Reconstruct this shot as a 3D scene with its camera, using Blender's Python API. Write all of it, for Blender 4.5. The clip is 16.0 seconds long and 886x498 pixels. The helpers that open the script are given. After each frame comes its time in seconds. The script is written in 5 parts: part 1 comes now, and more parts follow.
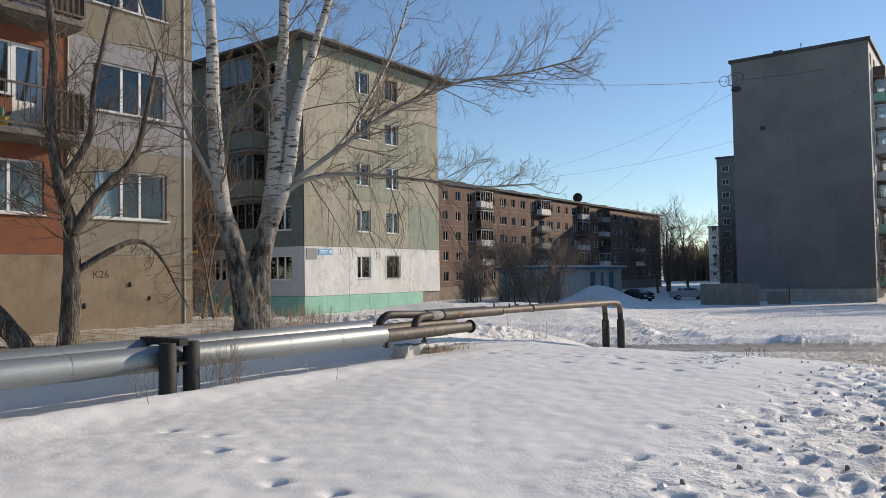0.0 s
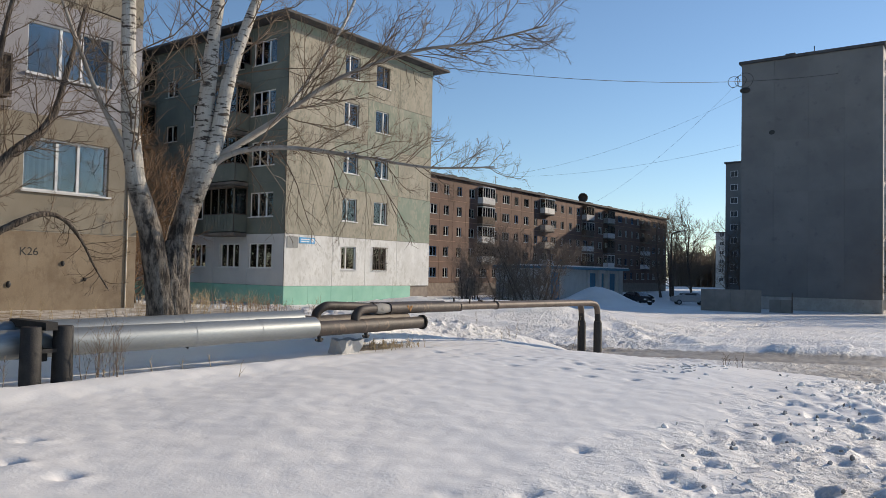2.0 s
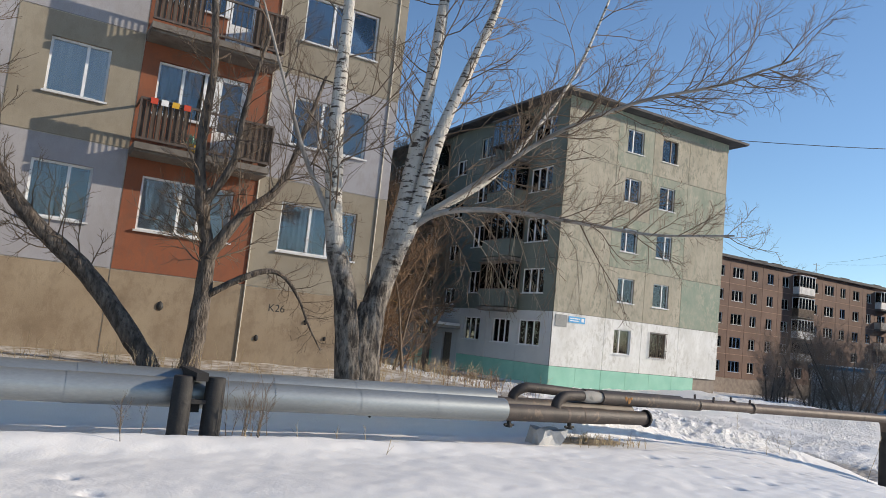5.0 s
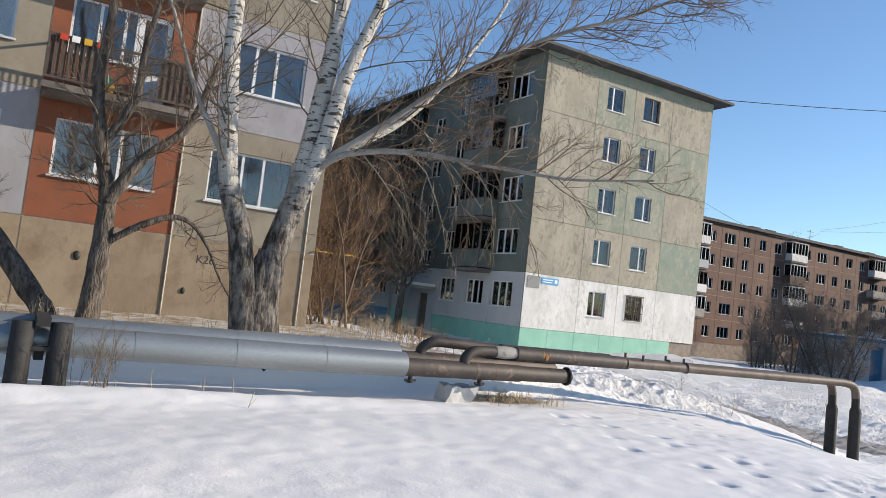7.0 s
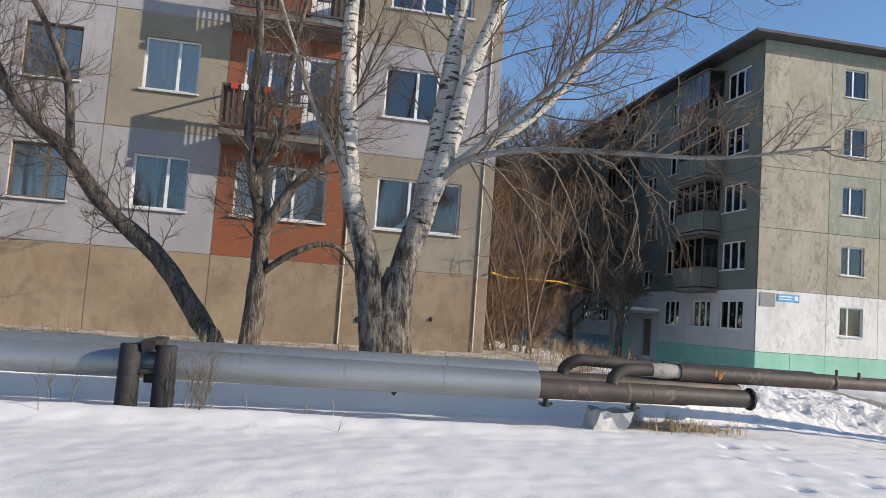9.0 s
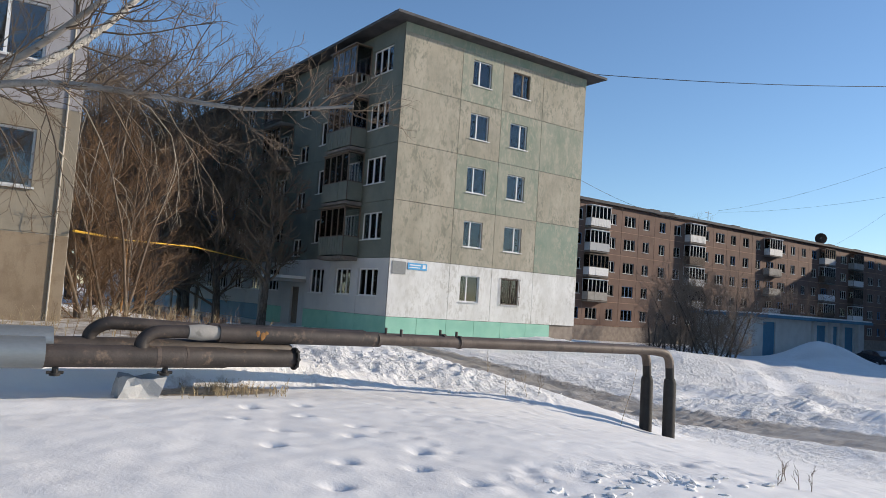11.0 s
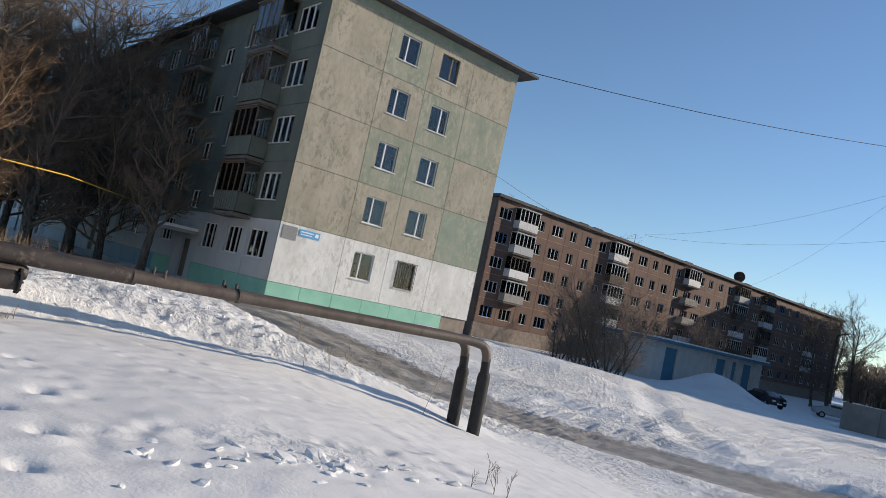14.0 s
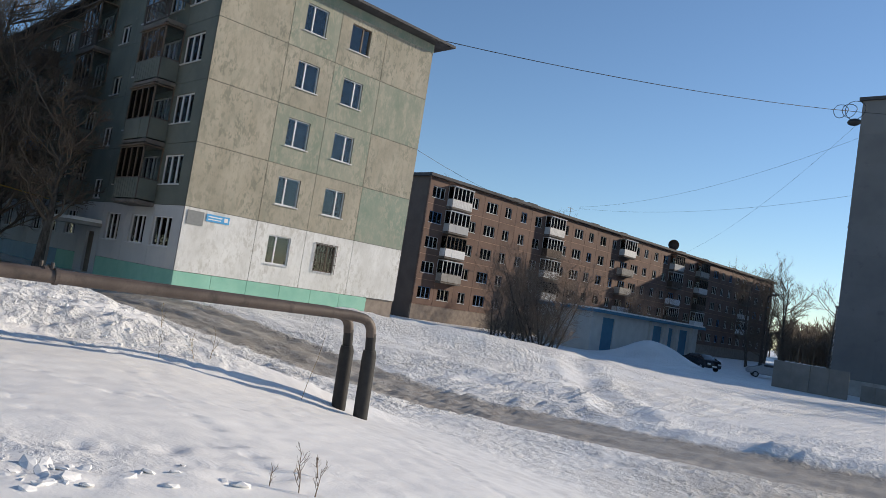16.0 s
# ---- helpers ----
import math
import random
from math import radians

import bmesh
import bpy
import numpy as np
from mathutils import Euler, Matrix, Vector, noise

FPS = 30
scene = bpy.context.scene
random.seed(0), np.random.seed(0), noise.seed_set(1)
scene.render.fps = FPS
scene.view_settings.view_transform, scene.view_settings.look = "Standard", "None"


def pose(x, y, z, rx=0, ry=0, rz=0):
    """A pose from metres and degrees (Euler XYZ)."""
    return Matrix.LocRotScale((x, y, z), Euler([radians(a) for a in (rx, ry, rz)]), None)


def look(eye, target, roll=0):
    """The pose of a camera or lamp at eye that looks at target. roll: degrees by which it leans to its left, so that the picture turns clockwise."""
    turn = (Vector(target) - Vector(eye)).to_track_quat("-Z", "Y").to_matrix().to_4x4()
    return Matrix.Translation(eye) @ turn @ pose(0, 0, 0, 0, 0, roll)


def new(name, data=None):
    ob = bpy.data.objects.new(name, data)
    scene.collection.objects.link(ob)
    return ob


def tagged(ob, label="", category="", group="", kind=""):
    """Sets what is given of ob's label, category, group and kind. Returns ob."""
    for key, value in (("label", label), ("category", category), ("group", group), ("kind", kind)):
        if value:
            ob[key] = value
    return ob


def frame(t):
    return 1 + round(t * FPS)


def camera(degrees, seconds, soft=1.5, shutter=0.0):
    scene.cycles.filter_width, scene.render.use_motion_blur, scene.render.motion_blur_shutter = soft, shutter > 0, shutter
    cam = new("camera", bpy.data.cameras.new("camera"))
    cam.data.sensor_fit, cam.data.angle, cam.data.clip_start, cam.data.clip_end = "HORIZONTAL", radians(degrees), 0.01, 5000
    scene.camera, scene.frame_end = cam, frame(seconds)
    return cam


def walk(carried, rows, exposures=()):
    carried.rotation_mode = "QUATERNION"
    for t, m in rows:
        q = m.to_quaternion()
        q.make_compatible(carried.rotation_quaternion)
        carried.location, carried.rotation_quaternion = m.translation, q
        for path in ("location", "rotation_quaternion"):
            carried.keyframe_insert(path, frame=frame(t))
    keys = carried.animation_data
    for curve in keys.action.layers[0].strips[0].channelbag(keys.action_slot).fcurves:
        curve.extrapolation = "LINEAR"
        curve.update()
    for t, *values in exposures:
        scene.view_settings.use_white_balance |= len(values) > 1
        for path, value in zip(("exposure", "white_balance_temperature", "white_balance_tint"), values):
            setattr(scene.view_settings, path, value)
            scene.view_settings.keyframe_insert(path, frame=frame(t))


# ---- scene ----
cam = camera(61.7, 16.0, 0.75)
METRES, EYE, TILT, LEAN, TURN = 14.6, 1.7, 0.0, 0.0, 35.6
PATH = [
    (0, (1.143, -0.736, 1.031), (-0.037, 0.877, 1.102), -0.9),
    (0.5, (1.194, -0.286, 1.063), (-0.016, 1.305, 1.124), 0.9),
    (1, (1.216, 0.158, 0.997), (0.133, 1.839, 1.034), 2.2),
    (1.5, (1.14, 0.753, 0.964), (0.103, 2.463, 1.026), 0.7),
    (2, (1.212, 1.184, 0.907), (0.014, 2.785, 0.969), 1.2),
    (2.5, (1.285, 1.629, 0.905), (-0.017, 3.144, 1.005), -1.3),
    (3, (1.254, 2.015, 0.914), (-0.266, 3.312, 0.986), -0.8),
    (3.5, (1.043, 2.422, 0.919), (-0.548, 3.623, 1.084), 0.0),
    (3.7, (1.068, 2.584, 0.917), (-0.576, 3.707, 1.107), -0.3),
    (5.8, (1.244, 4.172, 0.944), (-0.492, 5.137, 1.184), 7.0),
    (6, (1.221, 4.36, 0.948), (-0.506, 5.344, 1.172), 4.8),
    (6.5, (1.188, 4.862, 0.897), (-0.573, 5.8, 1.05), 3.1),
    (7, (1.268, 5.299, 0.874), (-0.465, 6.288, 1.012), 6.5),
    (7.5, (1.196, 5.67, 0.807), (-0.622, 6.492, 0.944), 3.8),
    (8, (1.029, 6.199, 0.704), (-0.942, 6.508, 0.84), 5.8),
    (8.5, (0.811, 6.765, 0.688), (-1.165, 7.013, 0.865), 3.9),
    (8.8, (0.799, 7.086, 0.723), (-1.166, 7.411, 0.9), 3.8),
    (9, (0.837, 7.271, 0.741), (-1.119, 7.65, 0.91), 4.1),
    (9.5, (0.928, 7.703, 0.781), (-0.871, 8.556, 0.965), 5.7),
    (10, (0.891, 8.212, 0.698), (-0.807, 9.253, 0.882), 5.6),
    (10.2, (0.89, 8.454, 0.737), (-0.794, 9.521, 0.89), 4.4),
    (12.3, (1.506, 10.154, 0.654), (-0.063, 11.386, 0.803), 5.5),
    (12.5, (1.535, 10.361, 0.648), (-0.083, 11.528, 0.793), 4.6),
    (13, (1.52, 10.81, 0.659), (-0.092, 11.987, 0.796), 6.7),
    (13.5, (1.57, 11.237, 0.658), (-0.056, 12.39, 0.813), 7.8),
    (14, (1.539, 11.588, 0.649), (0.007, 12.866, 0.793), 12.2),
    (14.5, (1.585, 11.938, 0.643), (0.09, 13.259, 0.783), 8.0),
    (15, (1.576, 12.254, 0.615), (0.059, 13.555, 0.704), 8.6),
    (15.5, (1.394, 12.8, 0.64), (-0.074, 14.157, 0.718), 8.4),
    (16, (1.314, 13.318, 0.616), (-0.114, 14.711, 0.745), 8.9),
]
walk(cam, [(t, look(eye, target, roll)) for t, eye, target, roll in PATH],
     [(0, -0.05, 7480, 12), (2.5, -0.06, 7400, 12), (3.5, 0.02, 7350, 11), (6.0, 0.27, 7050, 11), (7.0, 0.32, 7050, 11), (8.0, 0.18, 7050, 12), (9.0, 0.26, 6980, 12), (9.5, 0.34, 6950, 11), (10.0, 0.32, 6900, 11), (10.2, 0.28, 6900, 11), (12.5, -0.15, 7050, 11), (16, -0.1, 7100, 11)])

# ---- sky, sun ----
SUN = Vector((0.46, 1.0, 0.40)).normalized()
sun = new("sun", bpy.data.lights.new("sun", "SUN"))
sun.data.energy, sun.data.angle, sun.data.color = 4.7, radians(0.5), (1.0, 0.91, 0.79)
sun.matrix_world = look(SUN * 60, (0, 0, 0))
world = bpy.data.worlds.new("world")
scene.world = world
world.use_nodes = True
wn = world.node_tree
sky = wn.nodes.new("ShaderNodeTexSky")
sky.sky_type, sky.sun_disc = "NISHITA", False
sky.sun_elevation, sky.sun_rotation = math.asin(SUN.z), math.atan2(SUN.x, SUN.y)
sky.air_density, sky.dust_density, sky.ozone_density = 1.0, 0.05, 5.0
wn.links.new(sky.outputs[0], wn.nodes["Background"].inputs[0])
wn.nodes["Background"].inputs[1].default_value = 0.155


# ---- materials ----
def nodes_of(name):
    m = bpy.data.materials.new(name)
    m.use_nodes = True
    return m, m.node_tree, m.node_tree.nodes["Principled BSDF"]


def add(t, kind, **values):
    n = t.nodes.new("ShaderNode" + kind)
    for k, v in values.items():
        n.inputs[k.replace("_", " ")].default_value = v
    return n


def noise_of(t, scale, detail=5.0, rough=0.55, stretch=None):
    geo = t.nodes.new("ShaderNodeTexCoord")
    n = add(t, "TexNoise", Scale=scale, Detail=detail, Roughness=rough)
    if stretch:
        mp = add(t, "Mapping", Scale=stretch)
        t.links.new(geo.outputs["Object"], mp.inputs[0])
        t.links.new(mp.outputs[0], n.inputs["Vector"])
    else:
        t.links.new(geo.outputs["Object"], n.inputs["Vector"])
    return n.outputs["Fac"]


def ramp(t, fac, a, b, ca, cb):
    r = t.nodes.new("ShaderNodeValToRGB")
    e = r.color_ramp.elements
    e[0].position, e[1].position = a, b
    e[0].color, e[1].color = (*ca, 1), (*cb, 1)
    t.links.new(fac, r.inputs[0])
    return r.outputs[0]


def mix(t, fac, a, b):
    m = t.nodes.new("ShaderNodeMix")
    m.data_type = "RGBA"
    if isinstance(fac, float):
        m.inputs[0].default_value = fac
    else:
        t.links.new(fac, m.inputs[0])
    for sock, v in ((m.inputs[6], a), (m.inputs[7], b)):
        if isinstance(v, tuple):
            sock.default_value = (*v, 1)
        else:
            t.links.new(v, sock)
    return m.outputs[2]


def bump(t, bsdf, fac, strength, dist):
    b = add(t, "Bump", Strength=strength, Distance=dist)
    t.links.new(fac, b.inputs["Height"])
    t.links.new(b.outputs[0], bsdf.inputs["Normal"])


def surf(name, c1, c2, scale=3.0, rough=0.8, metal=0.0, relief=0.3, dist=0.01, stain=None, amount=0.6, fine=40.0, stretch=None, vary=0.0, flakes=None, edge=0.06, peel=0.75, gritty=0.0):
    """A worn surface: two tones at a coarse scale, grain at a fine one, and stains with a shape of their own."""
    m, t, p = nodes_of(name)
    col = ramp(t, noise_of(t, scale, stretch=stretch), 0.35, 0.65, c1, c2)
    grain = noise_of(t, fine, 3.0, stretch=stretch)
    col = mix(t, ramp(t, grain, 0.3, 0.75, (0, 0, 0), (0.35, 0.35, 0.35)), col, tuple(v * 0.72 for v in c1))
    if stain:
        col = mix(t, ramp(t, noise_of(t, scale * 2.3, 8.0, 0.65, stretch), amount - edge / 4, amount + edge, (0, 0, 0), (0.85, 0.85, 0.85)), col, stain)
    if flakes:
        # small torn scales, gathered in patches, and broad soft weathering
        where = ramp(t, noise_of(t, 0.55, 4.0, 0.6), 0.40, 0.58, (0.3, 0.3, 0.3), (1, 1, 1))
        scale_of = ramp(t, noise_of(t, 5.5, 10.0, 0.78, (1, 1, 0.5)), 0.505, 0.55, (0, 0, 0), (1, 1, 1))
        both = t.nodes.new("ShaderNodeMath")
        both.operation = "MULTIPLY"
        t.links.new(where, both.inputs[0])
        t.links.new(scale_of, both.inputs[1])
        col = mix(t, ramp(t, both.outputs[0], 0.0, 1.0, (0, 0, 0), (peel, peel, peel)), col, flakes)
        col = mix(t, ramp(t, noise_of(t, 0.8, 6.0, 0.6, (1, 1, 0.7)), 0.45, 0.72, (0, 0, 0), (0.5, 0.5, 0.5)), col, tuple(v * 0.92 for v in flakes))
    if vary:
        info = t.nodes.new("ShaderNodeObjectInfo")
        col = mix(t, ramp(t, info.outputs["Random"], 0.0, 1.0, (0, 0, 0), (vary, vary, vary)), col, tuple(v * 0.55 for v in c1))
    t.links.new(col, p.inputs["Base Color"])
    p.inputs["Roughness"].default_value, p.inputs["Metallic"].default_value = rough, metal
    p.inputs["Diffuse Roughness"].default_value = gritty
    if relief:
        bump(t, p, grain, relief, dist)
    return m


def plain(name, c, rough=0.5, metal=0.0):
    return surf(name, c, tuple(v * 0.85 for v in c), 6.0, rough, metal, 0.08, 0.004)


def glass_of(name):
    m, t, p = nodes_of(name)
    out = t.nodes["Material Output"]
    clear = add(t, "BsdfTransparent", Color=(0.95, 0.96, 0.96, 1))
    gloss = add(t, "BsdfGlossy", Roughness=0.03)
    fr = add(t, "Fresnel", IOR=2.0)
    ms = t.nodes.new("ShaderNodeMixShader")
    t.links.new(fr.outputs[0], ms.inputs[0])
    t.links.new(clear.outputs[0], ms.inputs[1])
    t.links.new(gloss.outputs[0], ms.inputs[2])
    t.links.new(ms.outputs[0], out.inputs[0])
    t.nodes.remove(p)
    return m


def snow_of(name):
    m, t, p = nodes_of(name)
    # dirt mask; its broad patch by the track also holds painted shade
    at = t.nodes.new("ShaderNodeAttribute")
    at.attribute_name = "dirt"
    at2 = t.nodes.new("ShaderNodeAttribute")
    at2.attribute_name = "grass"
    clean = ramp(t, noise_of(t, 0.6), 0.3, 0.7, (0.80, 0.785, 0.765), (0.87, 0.855, 0.83))
    mud = ramp(t, noise_of(t, 1.4, 8.0, 0.7), 0.35, 0.7, (0.27, 0.24, 0.205), (0.42, 0.385, 0.34))
    worn = t.nodes.new("ShaderNodeMath")
    worn.operation = "MULTIPLY_ADD"
    t.links.new(noise_of(t, 2.2, 9.0, 0.72), worn.inputs[0])
    worn.inputs[1].default_value = 0.9
    worn.inputs[2].default_value = -0.45
    s = t.nodes.new("ShaderNodeMath")
    s.operation = "ADD"
    t.links.new(worn.outputs[0], s.inputs[0])
    t.links.new(at.outputs["Fac"], s.inputs[1])
    fac = ramp(t, s.outputs[0], 0.25, 0.75, (0, 0, 0), (1, 1, 1))
    col = mix(t, fac, clean, mud)
    straw = ramp(t, noise_of(t, 9.0, 6.0, 0.7), 0.4, 0.65, (0.16, 0.11, 0.06), (0.36, 0.28, 0.17))
    s2 = t.nodes.new("ShaderNodeMath")
    s2.operation = "ADD"
    t.links.new(worn.outputs[0], s2.inputs[0])
    t.links.new(at2.outputs["Fac"], s2.inputs[1])
    col = mix(t, ramp(t, s2.outputs[0], 0.35, 0.6, (0, 0, 0), (1, 1, 1)), col, straw)
    t.links.new(col, p.inputs["Base Color"])
    p.inputs["Roughness"].default_value = 0.55
    at3 = t.nodes.new("ShaderNodeAttribute")
    at3.attribute_name = "rough"
    lumps = ramp(t, noise_of(t, 6.5, 7.0, 0.62), 0.42, 0.68, (0, 0, 0), (1, 1, 1))
    h = t.nodes.new("ShaderNodeMath")
    h.operation = "MULTIPLY"
    t.links.new(lumps, h.inputs[0])
    broad = ramp(t, noise_of(t, 0.45, 4.0, 0.6), 0.34, 0.62, (0.12, 0.12, 0.12), (1, 1, 1))
    patch = t.nodes.new("ShaderNodeMath")
    patch.operation = "MULTIPLY"
    t.links.new(broad, patch.inputs[0])
    t.links.new(at3.outputs["Fac"], patch.inputs[1])
    t.links.new(patch.outputs[0], h.inputs[1])
    h2 = t.nodes.new("ShaderNodeMath")
    h2.operation = "MULTIPLY_ADD"
    t.links.new(noise_of(t, 30.0, 6.0, 0.6), h2.inputs[0])
    h2.inputs[1].default_value = 0.05
    t.links.new(h.outputs[0], h2.inputs[2])
    bump(t, p, h2.outputs[0], 0.85, 0.09)
    return m


SNOW = snow_of("snow")
CLOD = surf("dirty ice", (0.10, 0.09, 0.08), (0.5, 0.5, 0.5), 9.0, 0.7)
GLASS = glass_of("glass")
PVC = plain("white plastic", (0.78, 0.79, 0.80), 0.4)
OLDFRAME = surf("old painted wood", (0.55, 0.54, 0.50), (0.40, 0.38, 0.34), 8.0, 0.7)
DARKFRAME = surf("dark wood frame", (0.10, 0.07, 0.05), (0.18, 0.13, 0.09), 8.0, 0.6)
BLUEFRAME = plain("blue frame paint", (0.10, 0.25, 0.48))
SILL = surf("sill metal", (0.62, 0.63, 0.64), (0.5, 0.5, 0.5), 5.0, 0.5)
CURTAIN = surf("net curtain", (0.84, 0.85, 0.86), (0.74, 0.75, 0.76), 2.0, 0.9, stretch=(1, 1, 0.1))
CURTAIN2 = surf("grey curtain", (0.30, 0.30, 0.32), (0.22, 0.21, 0.22), 2.0, 0.9, stretch=(1, 1, 0.1))
# near-black colour that stands in for the darkness of unlit interiors
ROOM = surf("painted interior dark", (0.05, 0.05, 0.055), (0.08, 0.075, 0.07), 1.0, 0.9)
JOINT = surf("joint mortar", (0.12, 0.11, 0.10), (0.2, 0.19, 0.17), 5.0, 0.9)
GABLE_TAN = surf("tan flaking gable paint", (0.325, 0.295, 0.23), (0.395, 0.36, 0.29), 0.7, 0.85, stain=(0.27, 0.27, 0.215), amount=0.56, stretch=(1, 1.3, 0.6), dist=0.02, flakes=(0.185, 0.185, 0.145), edge=0.16, peel=0.85)
GABLE_MIX = surf("green and tan flaking paint", (0.185, 0.225, 0.175), (0.265, 0.28, 0.225), 0.9, 0.85, stain=(0.36, 0.335, 0.265), amount=0.55, stretch=(1, 1.3, 0.6), dist=0.02, flakes=(0.36, 0.335, 0.265), edge=0.14, peel=0.7)
GABLE_GREEN = surf("faded green paint", (0.18, 0.24, 0.19), (0.235, 0.28, 0.225), 0.9, 0.85, stain=(0.30, 0.285, 0.225), amount=0.62, dist=0.02, flakes=(0.33, 0.32, 0.255), edge=0.14, peel=0.7)
WHITEWASH = surf("flaking whitewash", (0.64, 0.64, 0.625), (0.74, 0.74, 0.725), 0.8, 0.85, stain=(0.50, 0.49, 0.46), amount=0.60, stretch=(1, 1.3, 0.6), dist=0.02, flakes=(0.47, 0.46, 0.43), edge=0.12, peel=0.9)
MINT = surf("mint green plinth paint", (0.20, 0.46, 0.36), (0.26, 0.53, 0.42), 1.2, 0.7, stain=(0.30, 0.42, 0.36), amount=0.66)
PLINTH = surf("bare brown plinth", (0.21, 0.17, 0.14), (0.30, 0.25, 0.21), 2.0, 0.9)
# dark green paint, with the front's shade also put into the colour
SIDE_GREEN = surf("dark green side wall with painted shade", (0.105, 0.125, 0.108), (0.15, 0.165, 0.14), 0.8, 0.85, stain=(0.24, 0.235, 0.20), amount=0.66)
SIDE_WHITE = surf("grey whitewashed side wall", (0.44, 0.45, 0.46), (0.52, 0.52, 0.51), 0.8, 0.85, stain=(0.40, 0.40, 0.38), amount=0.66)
TANPANEL = surf("pebbled tan panel", (0.31, 0.272, 0.21), (0.37, 0.328, 0.258), 0.7, 0.9, stain=(0.25, 0.215, 0.165), amount=0.56, relief=0.45, dist=0.006, edge=0.2, flakes=(0.25, 0.215, 0.165), peel=0.35, gritty=0.6)
TANBASE = surf("tan base wall", (0.31, 0.235, 0.16), (0.385, 0.31, 0.22), 0.6, 0.9, stain=(0.185, 0.13, 0.085), amount=0.54, relief=0.45, dist=0.006, edge=0.2, flakes=(0.225, 0.165, 0.11), peel=0.5, gritty=0.6)
LILAC = surf("pale lilac panel", (0.36, 0.355, 0.385), (0.43, 0.42, 0.44), 0.7, 0.9, stain=(0.34, 0.32, 0.30), amount=0.60, relief=0.45, dist=0.006, edge=0.2, flakes=(0.29, 0.275, 0.265), peel=0.35, gritty=0.6)
ORANGE = surf("red orange panel", (0.265, 0.082, 0.038), (0.32, 0.108, 0.052), 0.8, 0.85, stain=(0.19, 0.07, 0.04), amount=0.58, relief=0.4, dist=0.006, edge=0.18, flakes=(0.20, 0.085, 0.052), peel=0.5, gritty=0.6)
SEAM = surf("seam putty", (0.55, 0.50, 0.42), (0.46, 0.41, 0.33), 6.0, 0.9)
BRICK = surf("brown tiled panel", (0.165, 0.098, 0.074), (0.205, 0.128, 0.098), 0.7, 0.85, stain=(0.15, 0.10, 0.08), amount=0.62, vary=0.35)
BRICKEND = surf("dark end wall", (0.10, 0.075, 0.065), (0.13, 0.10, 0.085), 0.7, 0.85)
BRICKSEAM = surf("pale orange seam", (0.42, 0.27, 0.19), (0.34, 0.21, 0.15), 4.0, 0.9)
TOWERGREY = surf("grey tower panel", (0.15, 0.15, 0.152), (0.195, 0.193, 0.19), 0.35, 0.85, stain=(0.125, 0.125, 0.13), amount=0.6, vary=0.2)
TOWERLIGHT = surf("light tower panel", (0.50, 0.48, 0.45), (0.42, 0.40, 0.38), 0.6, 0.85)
ROOF = surf("tar roofing", (0.045, 0.045, 0.05), (0.08, 0.08, 0.085), 1.5, 0.8)
CONCRETE = surf("weathered concrete", (0.30, 0.285, 0.26), (0.40, 0.38, 0.35), 1.5, 0.9, stain=(0.2, 0.19, 0.17), amount=0.62)
RUSTDARK = surf("dark rusty paint", (0.06, 0.045, 0.04), (0.10, 0.075, 0.06), 4.0, 0.6)
BOARD = surf("weathered dark boards", (0.075, 0.05, 0.036), (0.13, 0.095, 0.07), 3.0, 0.85, vary=0.4)
TIN = surf("galvanised sheet", (0.25, 0.275, 0.285), (0.33, 0.355, 0.365), 1.2, 0.45, 0.6, 0.12, 0.01, stain=(0.36, 0.37, 0.37), amount=0.62, stretch=(1, 0.35, 1), edge=0.15)
PIPE = surf("old tarred pipe", (0.036, 0.029, 0.026), (0.078, 0.060, 0.051), 3.0, 0.6, 0.1, 0.6, 0.008, stain=(0.17, 0.12, 0.085), amount=0.60, edge=0.1)
PIPELIGHT = surf("brown insulated pipe", (0.085, 0.062, 0.050), (0.135, 0.102, 0.083), 2.0, 0.6, 0.1, 0.5, 0.008, stain=(0.045, 0.034, 0.028), amount=0.57, edge=0.12)
RUBBER = surf("black bitumen", (0.014, 0.013, 0.013), (0.03, 0.028, 0.027), 6.0, 0.75, 0.0, 0.5)
RUST = surf("yellow rust", (0.36, 0.17, 0.04), (0.22, 0.10, 0.03), 9.0, 0.8)
BARK = surf("dark furrowed bark", (0.055, 0.043, 0.035), (0.20, 0.168, 0.14), 6.0, 0.95, relief=1.0, dist=0.06, fine=16.0, stretch=(1.6, 1.6, 0.55), stain=(0.035, 0.028, 0.023), amount=0.55, edge=0.1)
TWIG = surf("brown twigs", (0.12, 0.085, 0.06), (0.19, 0.145, 0.105), 3.0, 0.85)
# lighter copy of the brown twigs, sunlight put into the colour
TWIGSUNLIT = surf("twigs painted sunlit", (0.28, 0.23, 0.17), (0.38, 0.33, 0.26), 3.0, 0.8)
REDTWIG = surf("reddish brown twigs", (0.135, 0.078, 0.042), (0.205, 0.125, 0.07), 3.0, 0.85)
BRUSHTWIG = surf("greyish brown brush", (0.165, 0.122, 0.094), (0.24, 0.185, 0.145), 3.0, 0.85)
SLAB = surf("dark balcony slab", (0.13, 0.115, 0.10), (0.21, 0.19, 0.17), 1.5, 0.9, stain=(0.09, 0.075, 0.062), amount=0.56, edge=0.12)
STRAW = surf("dry stalks", (0.34, 0.26, 0.155), (0.45, 0.36, 0.23), 5.0, 0.9)
SHEDWALL = surf("pale shed wall", (0.48, 0.47, 0.45), (0.56, 0.55, 0.53), 1.0, 0.85)
SHEDBLUE = surf("blue steel door", (0.05, 0.17, 0.27), (0.07, 0.21, 0.32), 1.5, 0.5)
